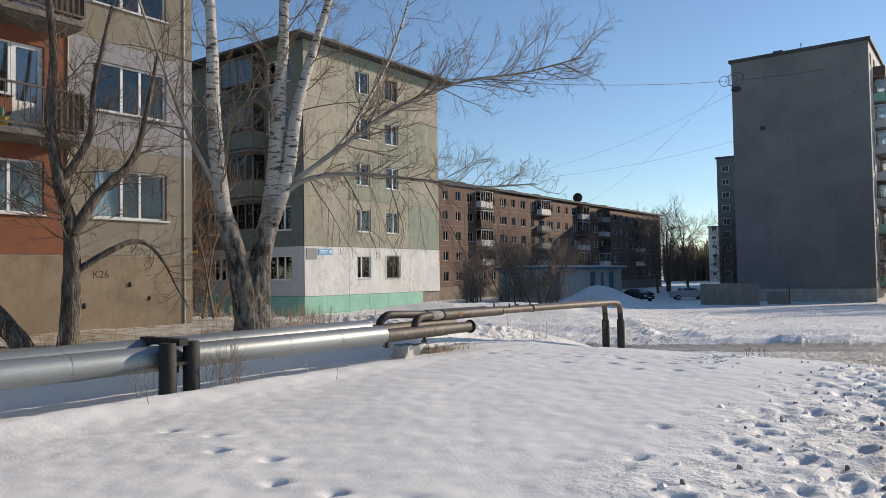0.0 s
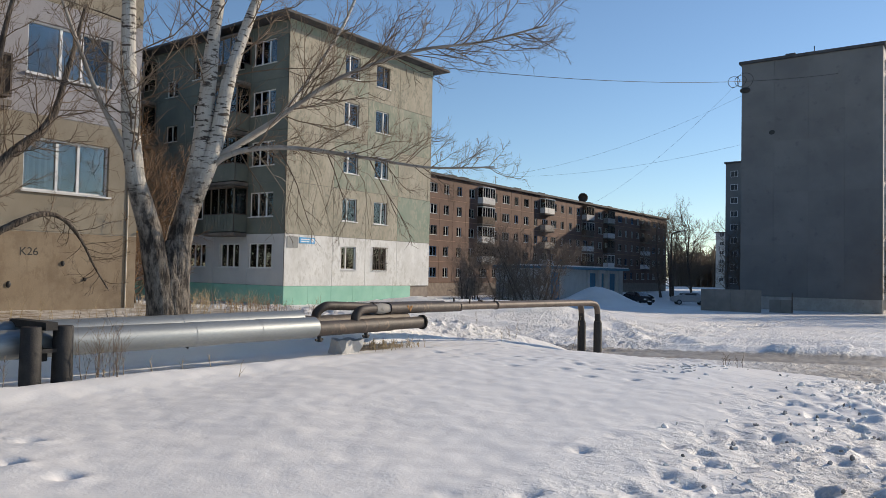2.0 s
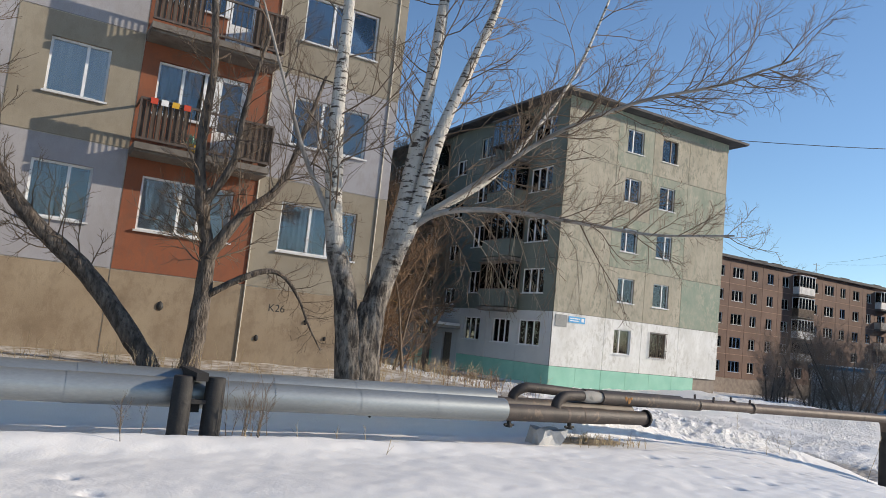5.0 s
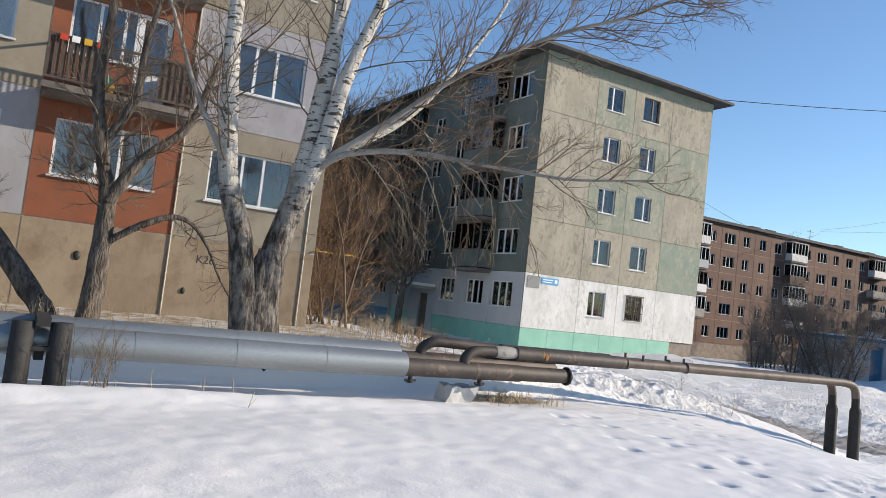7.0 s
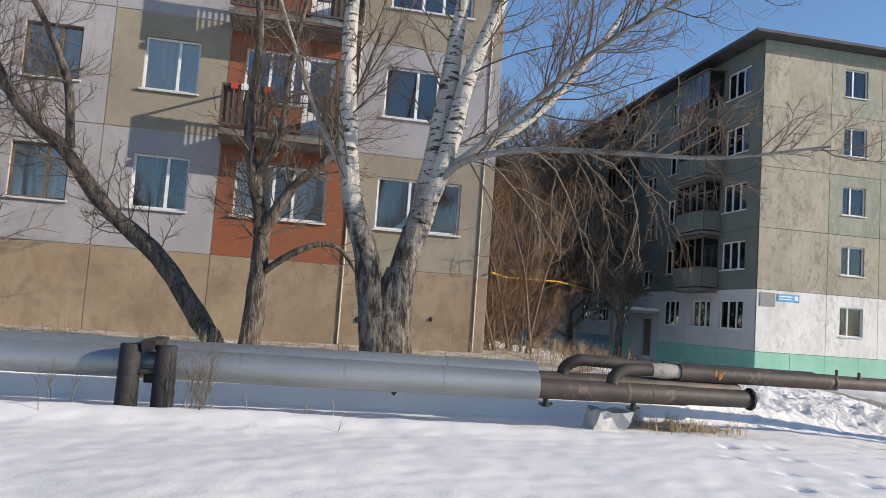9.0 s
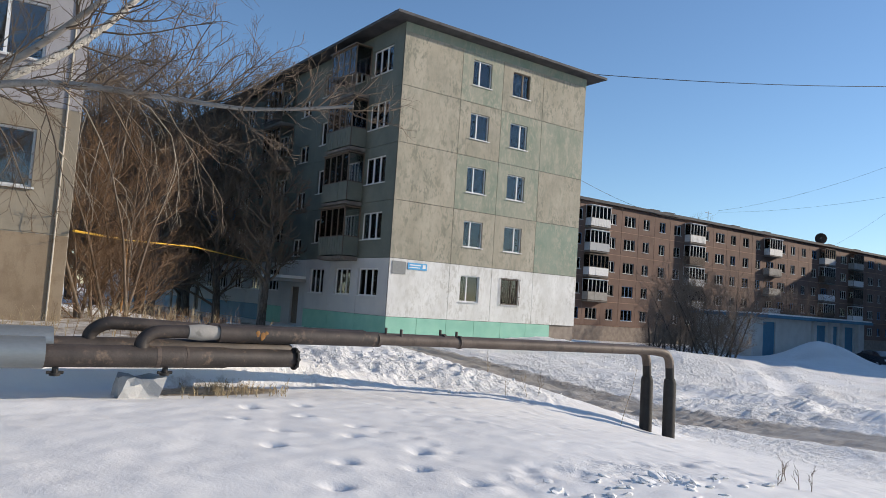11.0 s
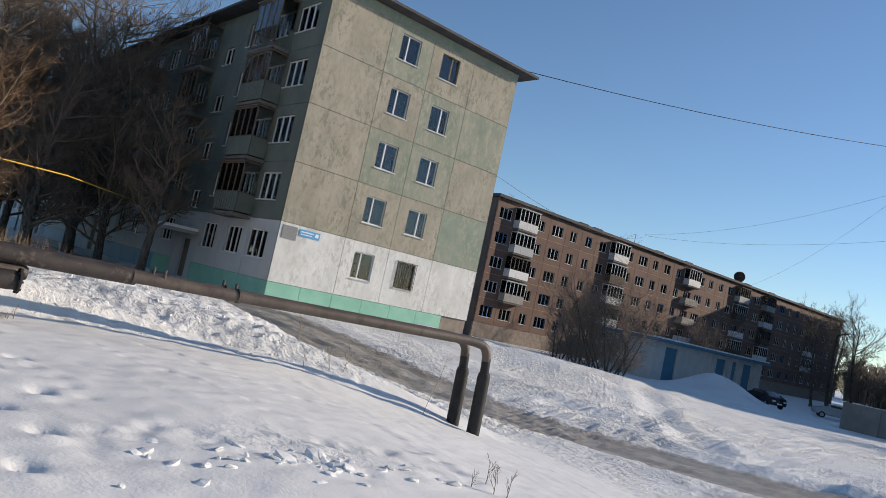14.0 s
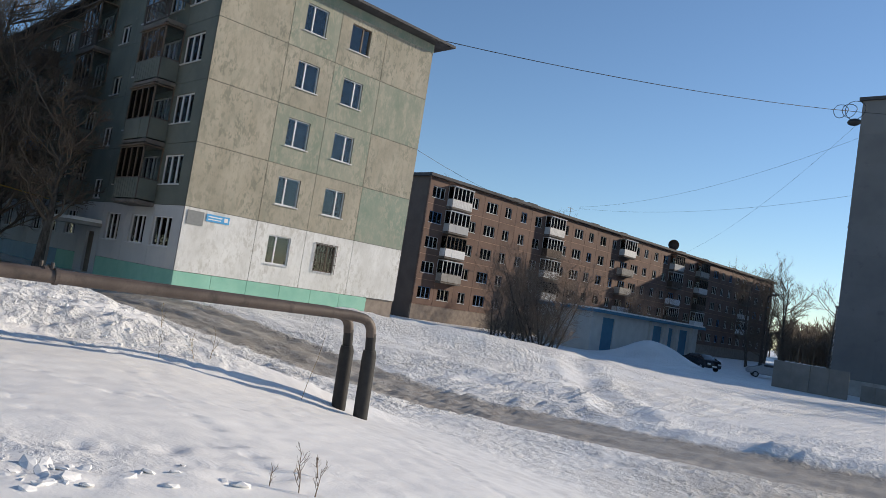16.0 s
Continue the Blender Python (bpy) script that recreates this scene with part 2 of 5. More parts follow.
BLUESIGN = plain("blue enamel", (0.08, 0.38, 0.70), 0.4)
GREYSIGN = plain("grey plate", (0.22, 0.23, 0.23), 0.5)
WHITEBAR = plain("white paint", (0.80, 0.80, 0.80), 0.5)
BLACKBAR = plain("black paint", (0.02, 0.02, 0.02), 0.6)
YELLOW = plain("yellow gas pipe paint", (0.62, 0.36, 0.03), 0.5)
CARPAINT = plain("dark car paint", (0.012, 0.016, 0.022), 0.25)
CARGREY = plain("silver car paint", (0.33, 0.34, 0.36), 0.3)
BLUECLOTH = plain("blue balcony panel", (0.05, 0.16, 0.36), 0.6)
REDPAINT = plain("red cloth", (0.52, 0.05, 0.02), 0.7)
FENCE = surf("grey fence slabs", (0.20, 0.19, 0.175), (0.27, 0.255, 0.235), 1.0, 0.9, vary=0.3)


def birch_of(name):
    """White bark with dark cross marks, dark furrows below."""
    m, t, p = nodes_of(name)
    white = ramp(t, noise_of(t, 3.0), 0.3, 0.7, (0.47, 0.44, 0.385), (0.60, 0.575, 0.53))
    marks = ramp(t, noise_of(t, 4.5, 5.0, 0.65, (1.0, 1.0, 4.0)), 0.545, 0.59, (0, 0, 0), (1, 1, 1))
    col = mix(t, marks, white, (0.07, 0.055, 0.045))
    geo = t.nodes.new("ShaderNodeTexCoord")
    sep = t.nodes.new("ShaderNodeSeparateXYZ")
    t.links.new(geo.outputs["Object"], sep.inputs[0])
    s = t.nodes.new("ShaderNodeMath")
    s.operation = "MULTIPLY_ADD"
    t.links.new(noise_of(t, 2.5, 6.0, 0.7), s.inputs[0])
    lift = t.nodes.new("ShaderNodeMath")
    lift.operation = "MULTIPLY_ADD"
    t.links.new(sep.outputs["Z"], lift.inputs[0])
    lift.inputs[1].default_value, lift.inputs[2].default_value = 0.75, -2.25
    s.inputs[1].default_value = 2.2
    t.links.new(lift.outputs[0], s.inputs[2])
    furrow = noise_of(t, 6.0, 8.0, 0.68, (1.7, 1.7, 0.6))
    rough = ramp(t, furrow, 0.42, 0.62, (0.026, 0.020, 0.016), (0.26, 0.225, 0.19))
    col = mix(t, ramp(t, s.outputs[0], 0.0, 1.0, (1, 1, 1), (0, 0, 0)), col, rough)
    t.links.new(col, p.inputs["Base Color"])
    p.inputs["Roughness"].default_value = 0.85
    bump(t, p, furrow, 1.0, 0.08)
    return m


BIRCH = birch_of("birch bark")
BIRCHLIMB = surf("grey birch limb", (0.20, 0.175, 0.15), (0.40, 0.375, 0.34), 2.2, 0.85, stain=(0.10, 0.08, 0.065), amount=0.6)


# ---- building blocks ----
def part(name, bm, material, parent, label=""):
    me = bpy.data.meshes.new(name)
    bm.to_mesh(me)
    bm.free()
    me.materials.append(material)
    ob = new(name, me)
    ob.parent = parent
    return tagged(ob, label) if label else ob


def thing(name, label, category, group="", kind="", at=(0, 0, 0)):
    ob = new(name)
    ob.location = at
    ob.empty_display_size = 0.2
    return tagged(ob, label, category, group, kind)


def smooth(ob):
    for f in ob.data.polygons:
        f.use_smooth = len(f.vertices) < 5
    return ob


def box(bm, x0, x1, y0, y1, z0, z1):
    m = Matrix.Translation(((x0 + x1) / 2, (y0 + y1) / 2, (z0 + z1) / 2)) @ Matrix.Diagonal((abs(x1 - x0), abs(y1 - y0), abs(z1 - z0), 1))
    bmesh.ops.create_cube(bm, size=1.0, matrix=m)
    return bm


class Face:
    """A building's face: u along it, n out of it."""

    def __init__(self, origin, u, n):
        self.o, self.u, self.n = Vector(origin), Vector(u), Vector(n)

    def at(self, u, z, d=0.0):
        return self.o + self.u * u + self.n * d + Vector((0, 0, z))

    def box(self, bm, u0, u1, z0, z1, d0, d1):
        a, b = self.at(u0, z0, d0), self.at(u1, z1, d1)
        return box(bm, *(v for k in range(3) for v in (min(a[k], b[k]), max(a[k], b[k]))))

    def plate(self, bm, u0, u1, z0, z1, holes, depth):
        """A slab with rectangular openings through it."""
        us = sorted({u0, u1, *(v for h in holes for v in h[:2])})
        zs = sorted({z0, z1, *(v for h in holes for v in h[2:])})
        solid = {(i, j) for i in range(len(us) - 1) for j in range(len(zs) - 1)
                 if not any(h[0] < (us[i] + us[i + 1]) / 2 < h[1] and h[2] < (zs[j] + zs[j + 1]) / 2 < h[3] for h in holes)}
        made = {}

        def v(i, j, d):
            if (i, j, d) not in made:
                made[i, j, d] = bm.verts.new(self.at(us[i], zs[j], -depth * d))
            return made[i, j, d]

        for i, j in solid:
            bm.faces.new([v(i, j, 0), v(i + 1, j, 0), v(i + 1, j + 1, 0), v(i, j + 1, 0)])
            bm.faces.new([v(i, j, 1), v(i, j + 1, 1), v(i + 1, j + 1, 1), v(i + 1, j, 1)])
            for (di, dj), (a, b) in {(-1, 0): ((i, j), (i, j + 1)), (1, 0): ((i + 1, j), (i + 1, j + 1)), (0, -1): ((i, j), (i + 1, j)), (0, 1): ((i, j + 1), (i + 1, j + 1))}.items():
                if (i + di, j + dj) not in solid:
                    bm.faces.new([v(*a, 0), v(*b, 0), v(*b, 1), v(*a, 1)])
        bmesh.ops.recalc_face_normals(bm, faces=bm.faces)
        return bm


rng = random.Random(7)


def window(parent, F, u0, u1, z0, z1, lights=2, frame_mat=None, curtain=None, split=None, simple=False):
    """A window set back in its opening: frame with mullions, panes, sill, curtain."""
    fm = frame_mat or PVC
    w = 0.05
    cuts = split or [k / lights for k in range(1, lights)]
    edges = [u0 + w]
    for c in cuts:
        m = u0 + c * (u1 - u0)
        edges += [m - 0.032, m + 0.032]
    edges.append(u1 - w)
    bm = bmesh.new()
    G = Face(F.at(0, 0, -0.09), F.u, F.n)
    G.plate(bm, u0, u1, z0, z1, [(edges[k], edges[k + 1], z0 + w, z1 - w) for k in range(0, len(edges), 2)], 0.07)
    win = part("window", bm, fm, parent)
    if simple:
        bm = bmesh.new()
        F.box(bm, u0 + w, u1 - w, z0 + w, z1 - w, -0.135, -0.125)
        part("pane", bm, GLASS, win)
    else:
        for k in range(0, len(edges), 2):
            bm = bmesh.new()
            F.box(bm, edges[k], edges[k + 1], z0 + w, z1 - w, -0.135, -0.125)
            part("pane", bm, GLASS, win)
    bm = bmesh.new()
    F.box(bm, u0 - 0.05, u1 + 0.05, z0 - 0.045, z0 - 0.004, -0.10, 0.07)
    part("sill", bm, SILL, win)
    kind = curtain if curtain is not None else rng.choice([0, 1, 1, 1, 2])
    if kind:
        bm = bmesh.new()
        a, b = (u0, u1) if kind == 1 else ((u0, u0 + (u1 - u0) * rng.uniform(0.35, 0.6)))
        n = 14
        row = [[bm.verts.new(F.at(a + (b - a) * k / n, z, -0.15 - 0.02 * (k % 2))) for k in range(n + 1)] for z in (z0 - 0.02, z1 + 0.02)]
        for k in range(n):
            bm.faces.new([row[0][k], row[0][k + 1], row[1][k + 1], row[1][k]])
        part("curtain", bm, CURTAIN if kind == 1 else CURTAIN2, win)
    return win


def tube(bm, pts, radii, sides=8, cap=True):
    """A tube through points, with a radius at each."""
    pts = [Vector(p) for p in pts]
    rings = []
    side = None
    for k, p in enumerate(pts):
        d = (pts[min(k + 1, len(pts) - 1)] - pts[max(k - 1, 0)]).normalized()
        if side is None:
            side = d.orthogonal().normalized()
        side = (side - d * side.dot(d)).normalized()
        up = d.cross(side)
        r = radii[k] if isinstance(radii, (list, tuple)) else radii
        rings.append([bm.verts.new(p + (side * math.cos(2 * math.pi * i / sides) + up * math.sin(2 * math.pi * i / sides)) * r) for i in range(sides)])
    for a, b in zip(rings, rings[1:]):
        for i in range(sides):
            bm.faces.new([a[i], a[(i + 1) % sides], b[(i + 1) % sides], b[i]])
    if cap:
        bm.faces.new([bm.verts.new(v.co) for v in rings[0][::-1]])
        bm.faces.new([bm.verts.new(v.co) for v in rings[-1]])
    return bm


def curve_through(pts, steps=5):
    """Catmull-Rom points between the given ones."""
    pts = [Vector(p) for p in pts]
    out = []
    for k in range(len(pts) - 1):
        p0, p1, p2, p3 = pts[max(k - 1, 0)], pts[k], pts[k + 1], pts[min(k + 2, len(pts) - 1)]
        for s in range(steps):
            t = s / steps
            out.append(0.5 * (2 * p1 + (p2 - p0) * t + (2 * p0 - 5 * p1 + 4 * p2 - p3) * t * t + (3 * p1 - p0 - 3 * p2 + p3) * t ** 3))
    out.append(pts[-1])
    return out


# ---- ground ----
def sm(a, b, v):
    t = np.clip((v - a) / (b - a), 0, 1)
    return t * t * (3 - 2 * t)


def bell(x, y, cx, cy, rx, ry, turn=0.0):
    c, s = math.cos(turn), math.sin(turn)
    u, v = (x - cx) * c + (y - cy) * s, -(x - cx) * s + (y - cy) * c
    return np.exp(-(u / rx) ** 2 - (v / ry) ** 2)


ROAD = [(-60.0, 23.2), (-32.0, 24.8), (-20.0, 26.2), (-12.0, 27.4), (-7.0, 29.6), (-2.0, 32.6), (6.0, 37.0), (30.0, 47.0)]


def road_far(x, y):
    best = np.full(np.shape(x), 1e9)
    for (ax, ay), (bx, by) in zip(ROAD, ROAD[1:]):
        t = np.clip(((x - ax) * (bx - ax) + (y - ay) * (by - ay)) / ((bx - ax) ** 2 + (by - ay) ** 2), 0, 1)
        best = np.minimum(best, np.hypot(x - ax - t * (bx - ax), y - ay - t * (by - ay)))
    return best


def wave(x, y, f, seed):
    """Smooth pseudo-noise from a few sines, about -1 to 1."""
    g = random.Random(seed)
    out = 0.0
    for k in range(6):
        a, p, q = g.uniform(0, 6.28), g.uniform(0, 6.28), f * g.uniform(0.6, 1.9)
        out = out + np.sin((x * math.cos(a) + y * math.sin(a)) * q + p + 1.3 * np.sin((x * math.sin(a) - y * math.cos(a)) * q * 0.6 + a)) / 6
    return out * 1.6


def ledge(x, y):
    """The trodden snow field whose steep edge faces the track."""
    edge = 14.6 + 5.0 * sm(-12.5, -8.6, x) + 0.12 * wave(x, y, 2.5, 17)
    return sm(edge - 0.3, edge + 1.5, y) * (1 - sm(edge + 1.0, edge + 5.0, y)) * (1 - sm(-9.6, -8.2, x))


def trodden(x, y):
    """Distance from the trodden path between the track and the low house."""
    best = np.full(np.shape(x), 1e9)
    for (ax, ay), (bx, by) in (((-9.6, 32.2), (-13.7, 36.4)), ((-13.7, 36.4), (-20.7, 45.4)), ((-20.7, 45.4), (-28.0, 60.0))):
        u = np.clip(((x - ax) * (bx - ax) + (y - ay) * (by - ay)) / ((bx - ax) ** 2 + (by - ay) ** 2), 0, 1)
        best = np.minimum(best, np.hypot(x - ax - u * (bx - ax), y - ay - u * (by - ay)))
    return best


def ground_z(x, y):
    x, y = np.asarray(x, float), np.asarray(y, float)
    z = -0.70 - 1.25 * sm(14.0, 25.5, y) - 0.10 * sm(2, 14, y) * sm(-3, 0, x)
    z = z + 0.95 * sm(-12, -27, x) * sm(20, 27, y) * (1 - sm(42, 62, y)) - 0.45 * sm(42, 88, y)
    yard = sm(-9.65, -10.15, x) * (1 - sm(12.5, 17.5, y))
    z = z * (1 - yard) + (-0.16) * yard
    z = z + 0.10 * bell(x, y, -6.2, 9.5, 2.2, 6.0) + 0.15 * bell(x, y, -7.85, 4.0, 0.42, 8.0) - 0.03 * sm(-8.15, -8.45, x) * (1 - sm(11.0, 13.0, y)) + 0.80 * bell(x, y, -14.6, 19.0, 4.0, 2.4)
    z = z + 0.30 * ledge(x, y) + 0.7 * bell(x, y, -33.5, 21.8, 2.4, 0.9, 0.2) + 0.6 * bell(x, y, -39.5, 21.5, 3.0, 1.0) + 0.5 * bell(x, y, -27.0, 22.6, 1.8, 0.8)
    d = road_far(x, y)
    z = z - 0.10 * (1 - sm(1.2, 2.4, d)) - 0.05 * np.exp(-((d - 0.75) / 0.25) ** 2) + 0.13 * np.exp(-((d - 2.9) / 0.55) ** 2) * (0.6 + 0.5 * wave(x, y, 1.1, 3)) * sm(-30, -16, x) * (1 - sm(-6, -2, x) * sm(34, 30, y))
    z = z + 0.35 * bell(x, y, -14.5, 32.5, 5.0, 1.4, 0.3) + 0.70 * bell(x, y, -20.5, 37.4, 4.2, 1.9, 0.55) + 0.45 * bell(x, y, -24.5, 33.5, 3.0, 1.8, 0.2) + 2.1 * bell(x, y, -34.0, 77.0, 3.4, 2.6)
    z = z + 0.25 * bell(x, y, -5.0, 37.5, 6.0, 0.8, 0.5) + 0.36 * np.exp(-((d - 2.3) / 0.48) ** 2) * (0.8 + 0.5 * wave(x, y, 1.3, 17)) * sm(-9.0, -6.0, x) * sm(0, 0.6, y - 29.6 - 0.58 * (x + 7.0))
    z = z - 0.14 * np.exp(-(trodden(x, y) / 0.55) ** 2) + 0.08 * np.exp(-((trodden(x, y) - 1.1) / 0.3) ** 2)
    rough = 0.2 + 0.9 * sm(-9.5, -11, x) * sm(12, 15, y) + 0.45 * sm(24, 27, y) * (1 - sm(60, 90, y)) + 0.7 * sm(-1.4, 0.2, x) * (1 - sm(20, 24, y))
    near = 1 - sm(45, 80, np.hypot(x, y))
    z = z + near * (0.014 * wave(x, y, 1.6, 5) + rough * (0.036 * wave(x, y, 5.5, 9) + 0.032 * wave(x, y, 11.0, 11)))
    return z


def gz(x, y):
    return float(ground_z(x, y))


def spread(a, b, near0, near1, fine, grow):
    """Grid lines: fine between near0 and near1, growing outwards."""
    mid = list(np.arange(near0, near1, fine))
    left, right, s = [], [], fine
    v = near0
    while v > a:
        s *= grow
        v -= s
        left.append(v)
    v, s = mid[-1], fine
    while v < b:
        s *= grow
        v += s
        right.append(v)
    return np.array(left[::-1] + mid + right)


gx, gy = spread(-900, 900, -13.5, 4.0, 0.055, 1.035), spread(-400, 1600, 1.5, 23.0, 0.055, 1.028)
GX, GY = np.meshgrid(gx, gy, indexing="ij")
GZ = ground_z(GX, GY)
prints = random.Random(21)
TRAILS = [((-8.0, 12.4), (-3.2, 12.0)), ((-8.0, 13.2), (-2.9, 12.85)), ((-9.0, 4.75), (-8.6, 4.6)), ((-6.2, 4.3), (-3.2, 3.5))]
PAWS = [((-8.45, 15.2), (-6.1, 16.3)), ((-6.1, 16.3), (-6.3, 18.6)), ((-7.5, 14.3), (-4.6, 15.4)), ((-5.6, 13.3), (-4.6, 13.5)), ((-2.0, 16.3), (-7.8, 17.2)), ((-1.0, 18.0), (-6.5, 21.0))]
steps_at = []
for (ax, ay), (bx, by) in TRAILS:
    n = max(1, int(math.hypot(bx - ax, by - ay) / 0.62))
    a = math.atan2(by - ay, bx - ax)
    for k in range(n + 1):
        s = 0.13 if k % 2 else -0.13
        steps_at.append((ax + (bx - ax) * k / n - math.sin(a) * s + prints.uniform(-0.08, 0.08), ay + (by - ay) * k / n + math.cos(a) * s + prints.uniform(-0.08, 0.08), a + prints.uniform(-0.3, 0.3), prints.uniform(0.05, 0.085), 0.03))
for (ax, ay), (bx, by) in PAWS:
    n = int(math.hypot(bx - ax, by - ay) / 0.3)
    for k in range(n + 1):
        steps_at.append((ax + (bx - ax) * k / n + prints.uniform(-0.06, 0.06), ay + (by - ay) * k / n + prints.uniform(-0.06, 0.06), prints.uniform(0, 3.1), prints.uniform(0.02, 0.04), 0.0))
for k in range(60):
    steps_at.append((prints.gauss(-3.5, 0.3), prints.gauss(14.7, 0.9), prints.uniform(0, 3.1), prints.uniform(0.01, 0.03), 0.02))
for k in range(420):
    steps_at.append((prints.gauss(-0.5, 0.7) + 0.03 * k / 26, prints.uniform(2.5, 21), prints.uniform(0, 3.1), prints.uniform(0.02, 0.055), prints.uniform(0.015, 0.04)))
for k in range(420):
    steps_at.append((prints.uniform(-13, -9.4), prints.uniform(14, 22.5), prints.uniform(0, 3.1), prints.uniform(0.015, 0.045), 0.02))
for px, py, a, deep, wide in steps_at:
    i0, i1 = np.searchsorted(gx, (px - 0.6, px + 0.6))
    j0, j1 = np.searchsorted(gy, (py - 0.6, py + 0.6))
    X, Y = GX[i0:i1, j0:j1], GY[i0:i1, j0:j1]
    GZ[i0:i1, j0:j1] += -1.15 * deep * bell(X, Y, px, py, 0.10 if wide else 0.06, wide + 0.035, a) + 0.35 * deep * bell(X, Y, px + 0.17 * math.cos(a), py + 0.17 * math.sin(a), 0.10, 0.10)
nx, ny = GX.shape
idx = np.arange(nx * ny).reshape(nx, ny)
quads = np.stack([idx[:-1, :-1], idx[1:, :-1], idx[1:, 1:], idx[:-1, 1:]], -1).reshape(-1, 4)
me = bpy.data.meshes.new("ground")
me.from_pydata(np.stack([GX, GY, GZ], -1).reshape(-1, 3).tolist(), [], quads.tolist())
D = road_far(GX, GY)
dirt = 0.62 * (1 - sm(1.45, 1.85, D)) + 0.30 * np.exp(-((D - 0.75) / 0.28) ** 2) + 0.10 * (1 - sm(1.8, 3.0, D))
# broad bell by the track: dirty wet snow plus painted shade of something unseen
dirt = dirt + 0.24 * sm(-0.8, 0.8, GX) * (1 - sm(22, 27, GY)) + 0.72 * bell(GX, GY, -1.5, 27.0, 5.5, 5.0)
dirt = dirt + 0.20 * bell(GX, GY, -1.0, 21.5, 3.5, 2.5)
dirt = dirt + 0.30 * np.exp(-(trodden(GX, GY) / 0.7) ** 2)
grass = 0.52 * sm(-9.6, -10.6, GX) * (1 - sm(13.0, 15.5, GY)) * sm(-30, -24, GX) + 1.1 * bell(GX, GY, -9.25, 12.75, 0.5, 0.95)
roughness = 0.04 + 0.9 * sm(-2.4, 0.8, GX) * (1 - sm(21, 24, GY)) + 0.9 * sm(-9.2, -10.6, GX) * sm(12.5, 15, GY) + 0.5 * sm(21.5, 25, GY) + 0.22 * bell(GX, GY, -3.5, 14.8, 0.5, 1.6)
roughness = roughness * (1 - 0.85 * (1 - sm(1.0, 2.0, D)))
for key, val in (("dirt", dirt), ("grass", grass), ("rough", np.clip(roughness, 0, 1))):
    me.attributes.new(key, "FLOAT", "POINT").data.foreach_set("value", val.reshape(-1).astype(np.float32))
me.materials.append(SNOW)
ground = smooth(new("ground", me))
tagged(ground, "trampled snow with a dirty icy track across it", "snow", kind="structure")


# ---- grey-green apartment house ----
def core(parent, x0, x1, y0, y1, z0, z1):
    """Inner walls that close the house behind its openings, coloured near-black as unlit rooms."""
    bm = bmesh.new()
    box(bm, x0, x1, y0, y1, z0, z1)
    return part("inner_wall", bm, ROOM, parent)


def panel(parent, F, u0, u1, z0, z1, mat, holes=(), depth=0.26, gap=0.012):
    bm = bmesh.new()
    F.plate(bm, u0 + gap, u1 - gap, z0 + gap, z1 - gap, list(holes), depth)
    return part("wall_panel", bm, mat, parent)


def joints(parent, F, u0, u1, z0, z1, holes, mat=None):
    """The recessed backing that shows in the joints between panels."""
    bm = bmesh.new()
    F.plate(bm, u0, u1, z0, z1, [(a - 0.02, b + 0.02, c - 0.02, d + 0.02) for a, b, c, d in holes], 0.04)
    ob = part("joint_backing", bm, mat or JOINT, parent)
    ob.location = F.n * -0.022
    return ob


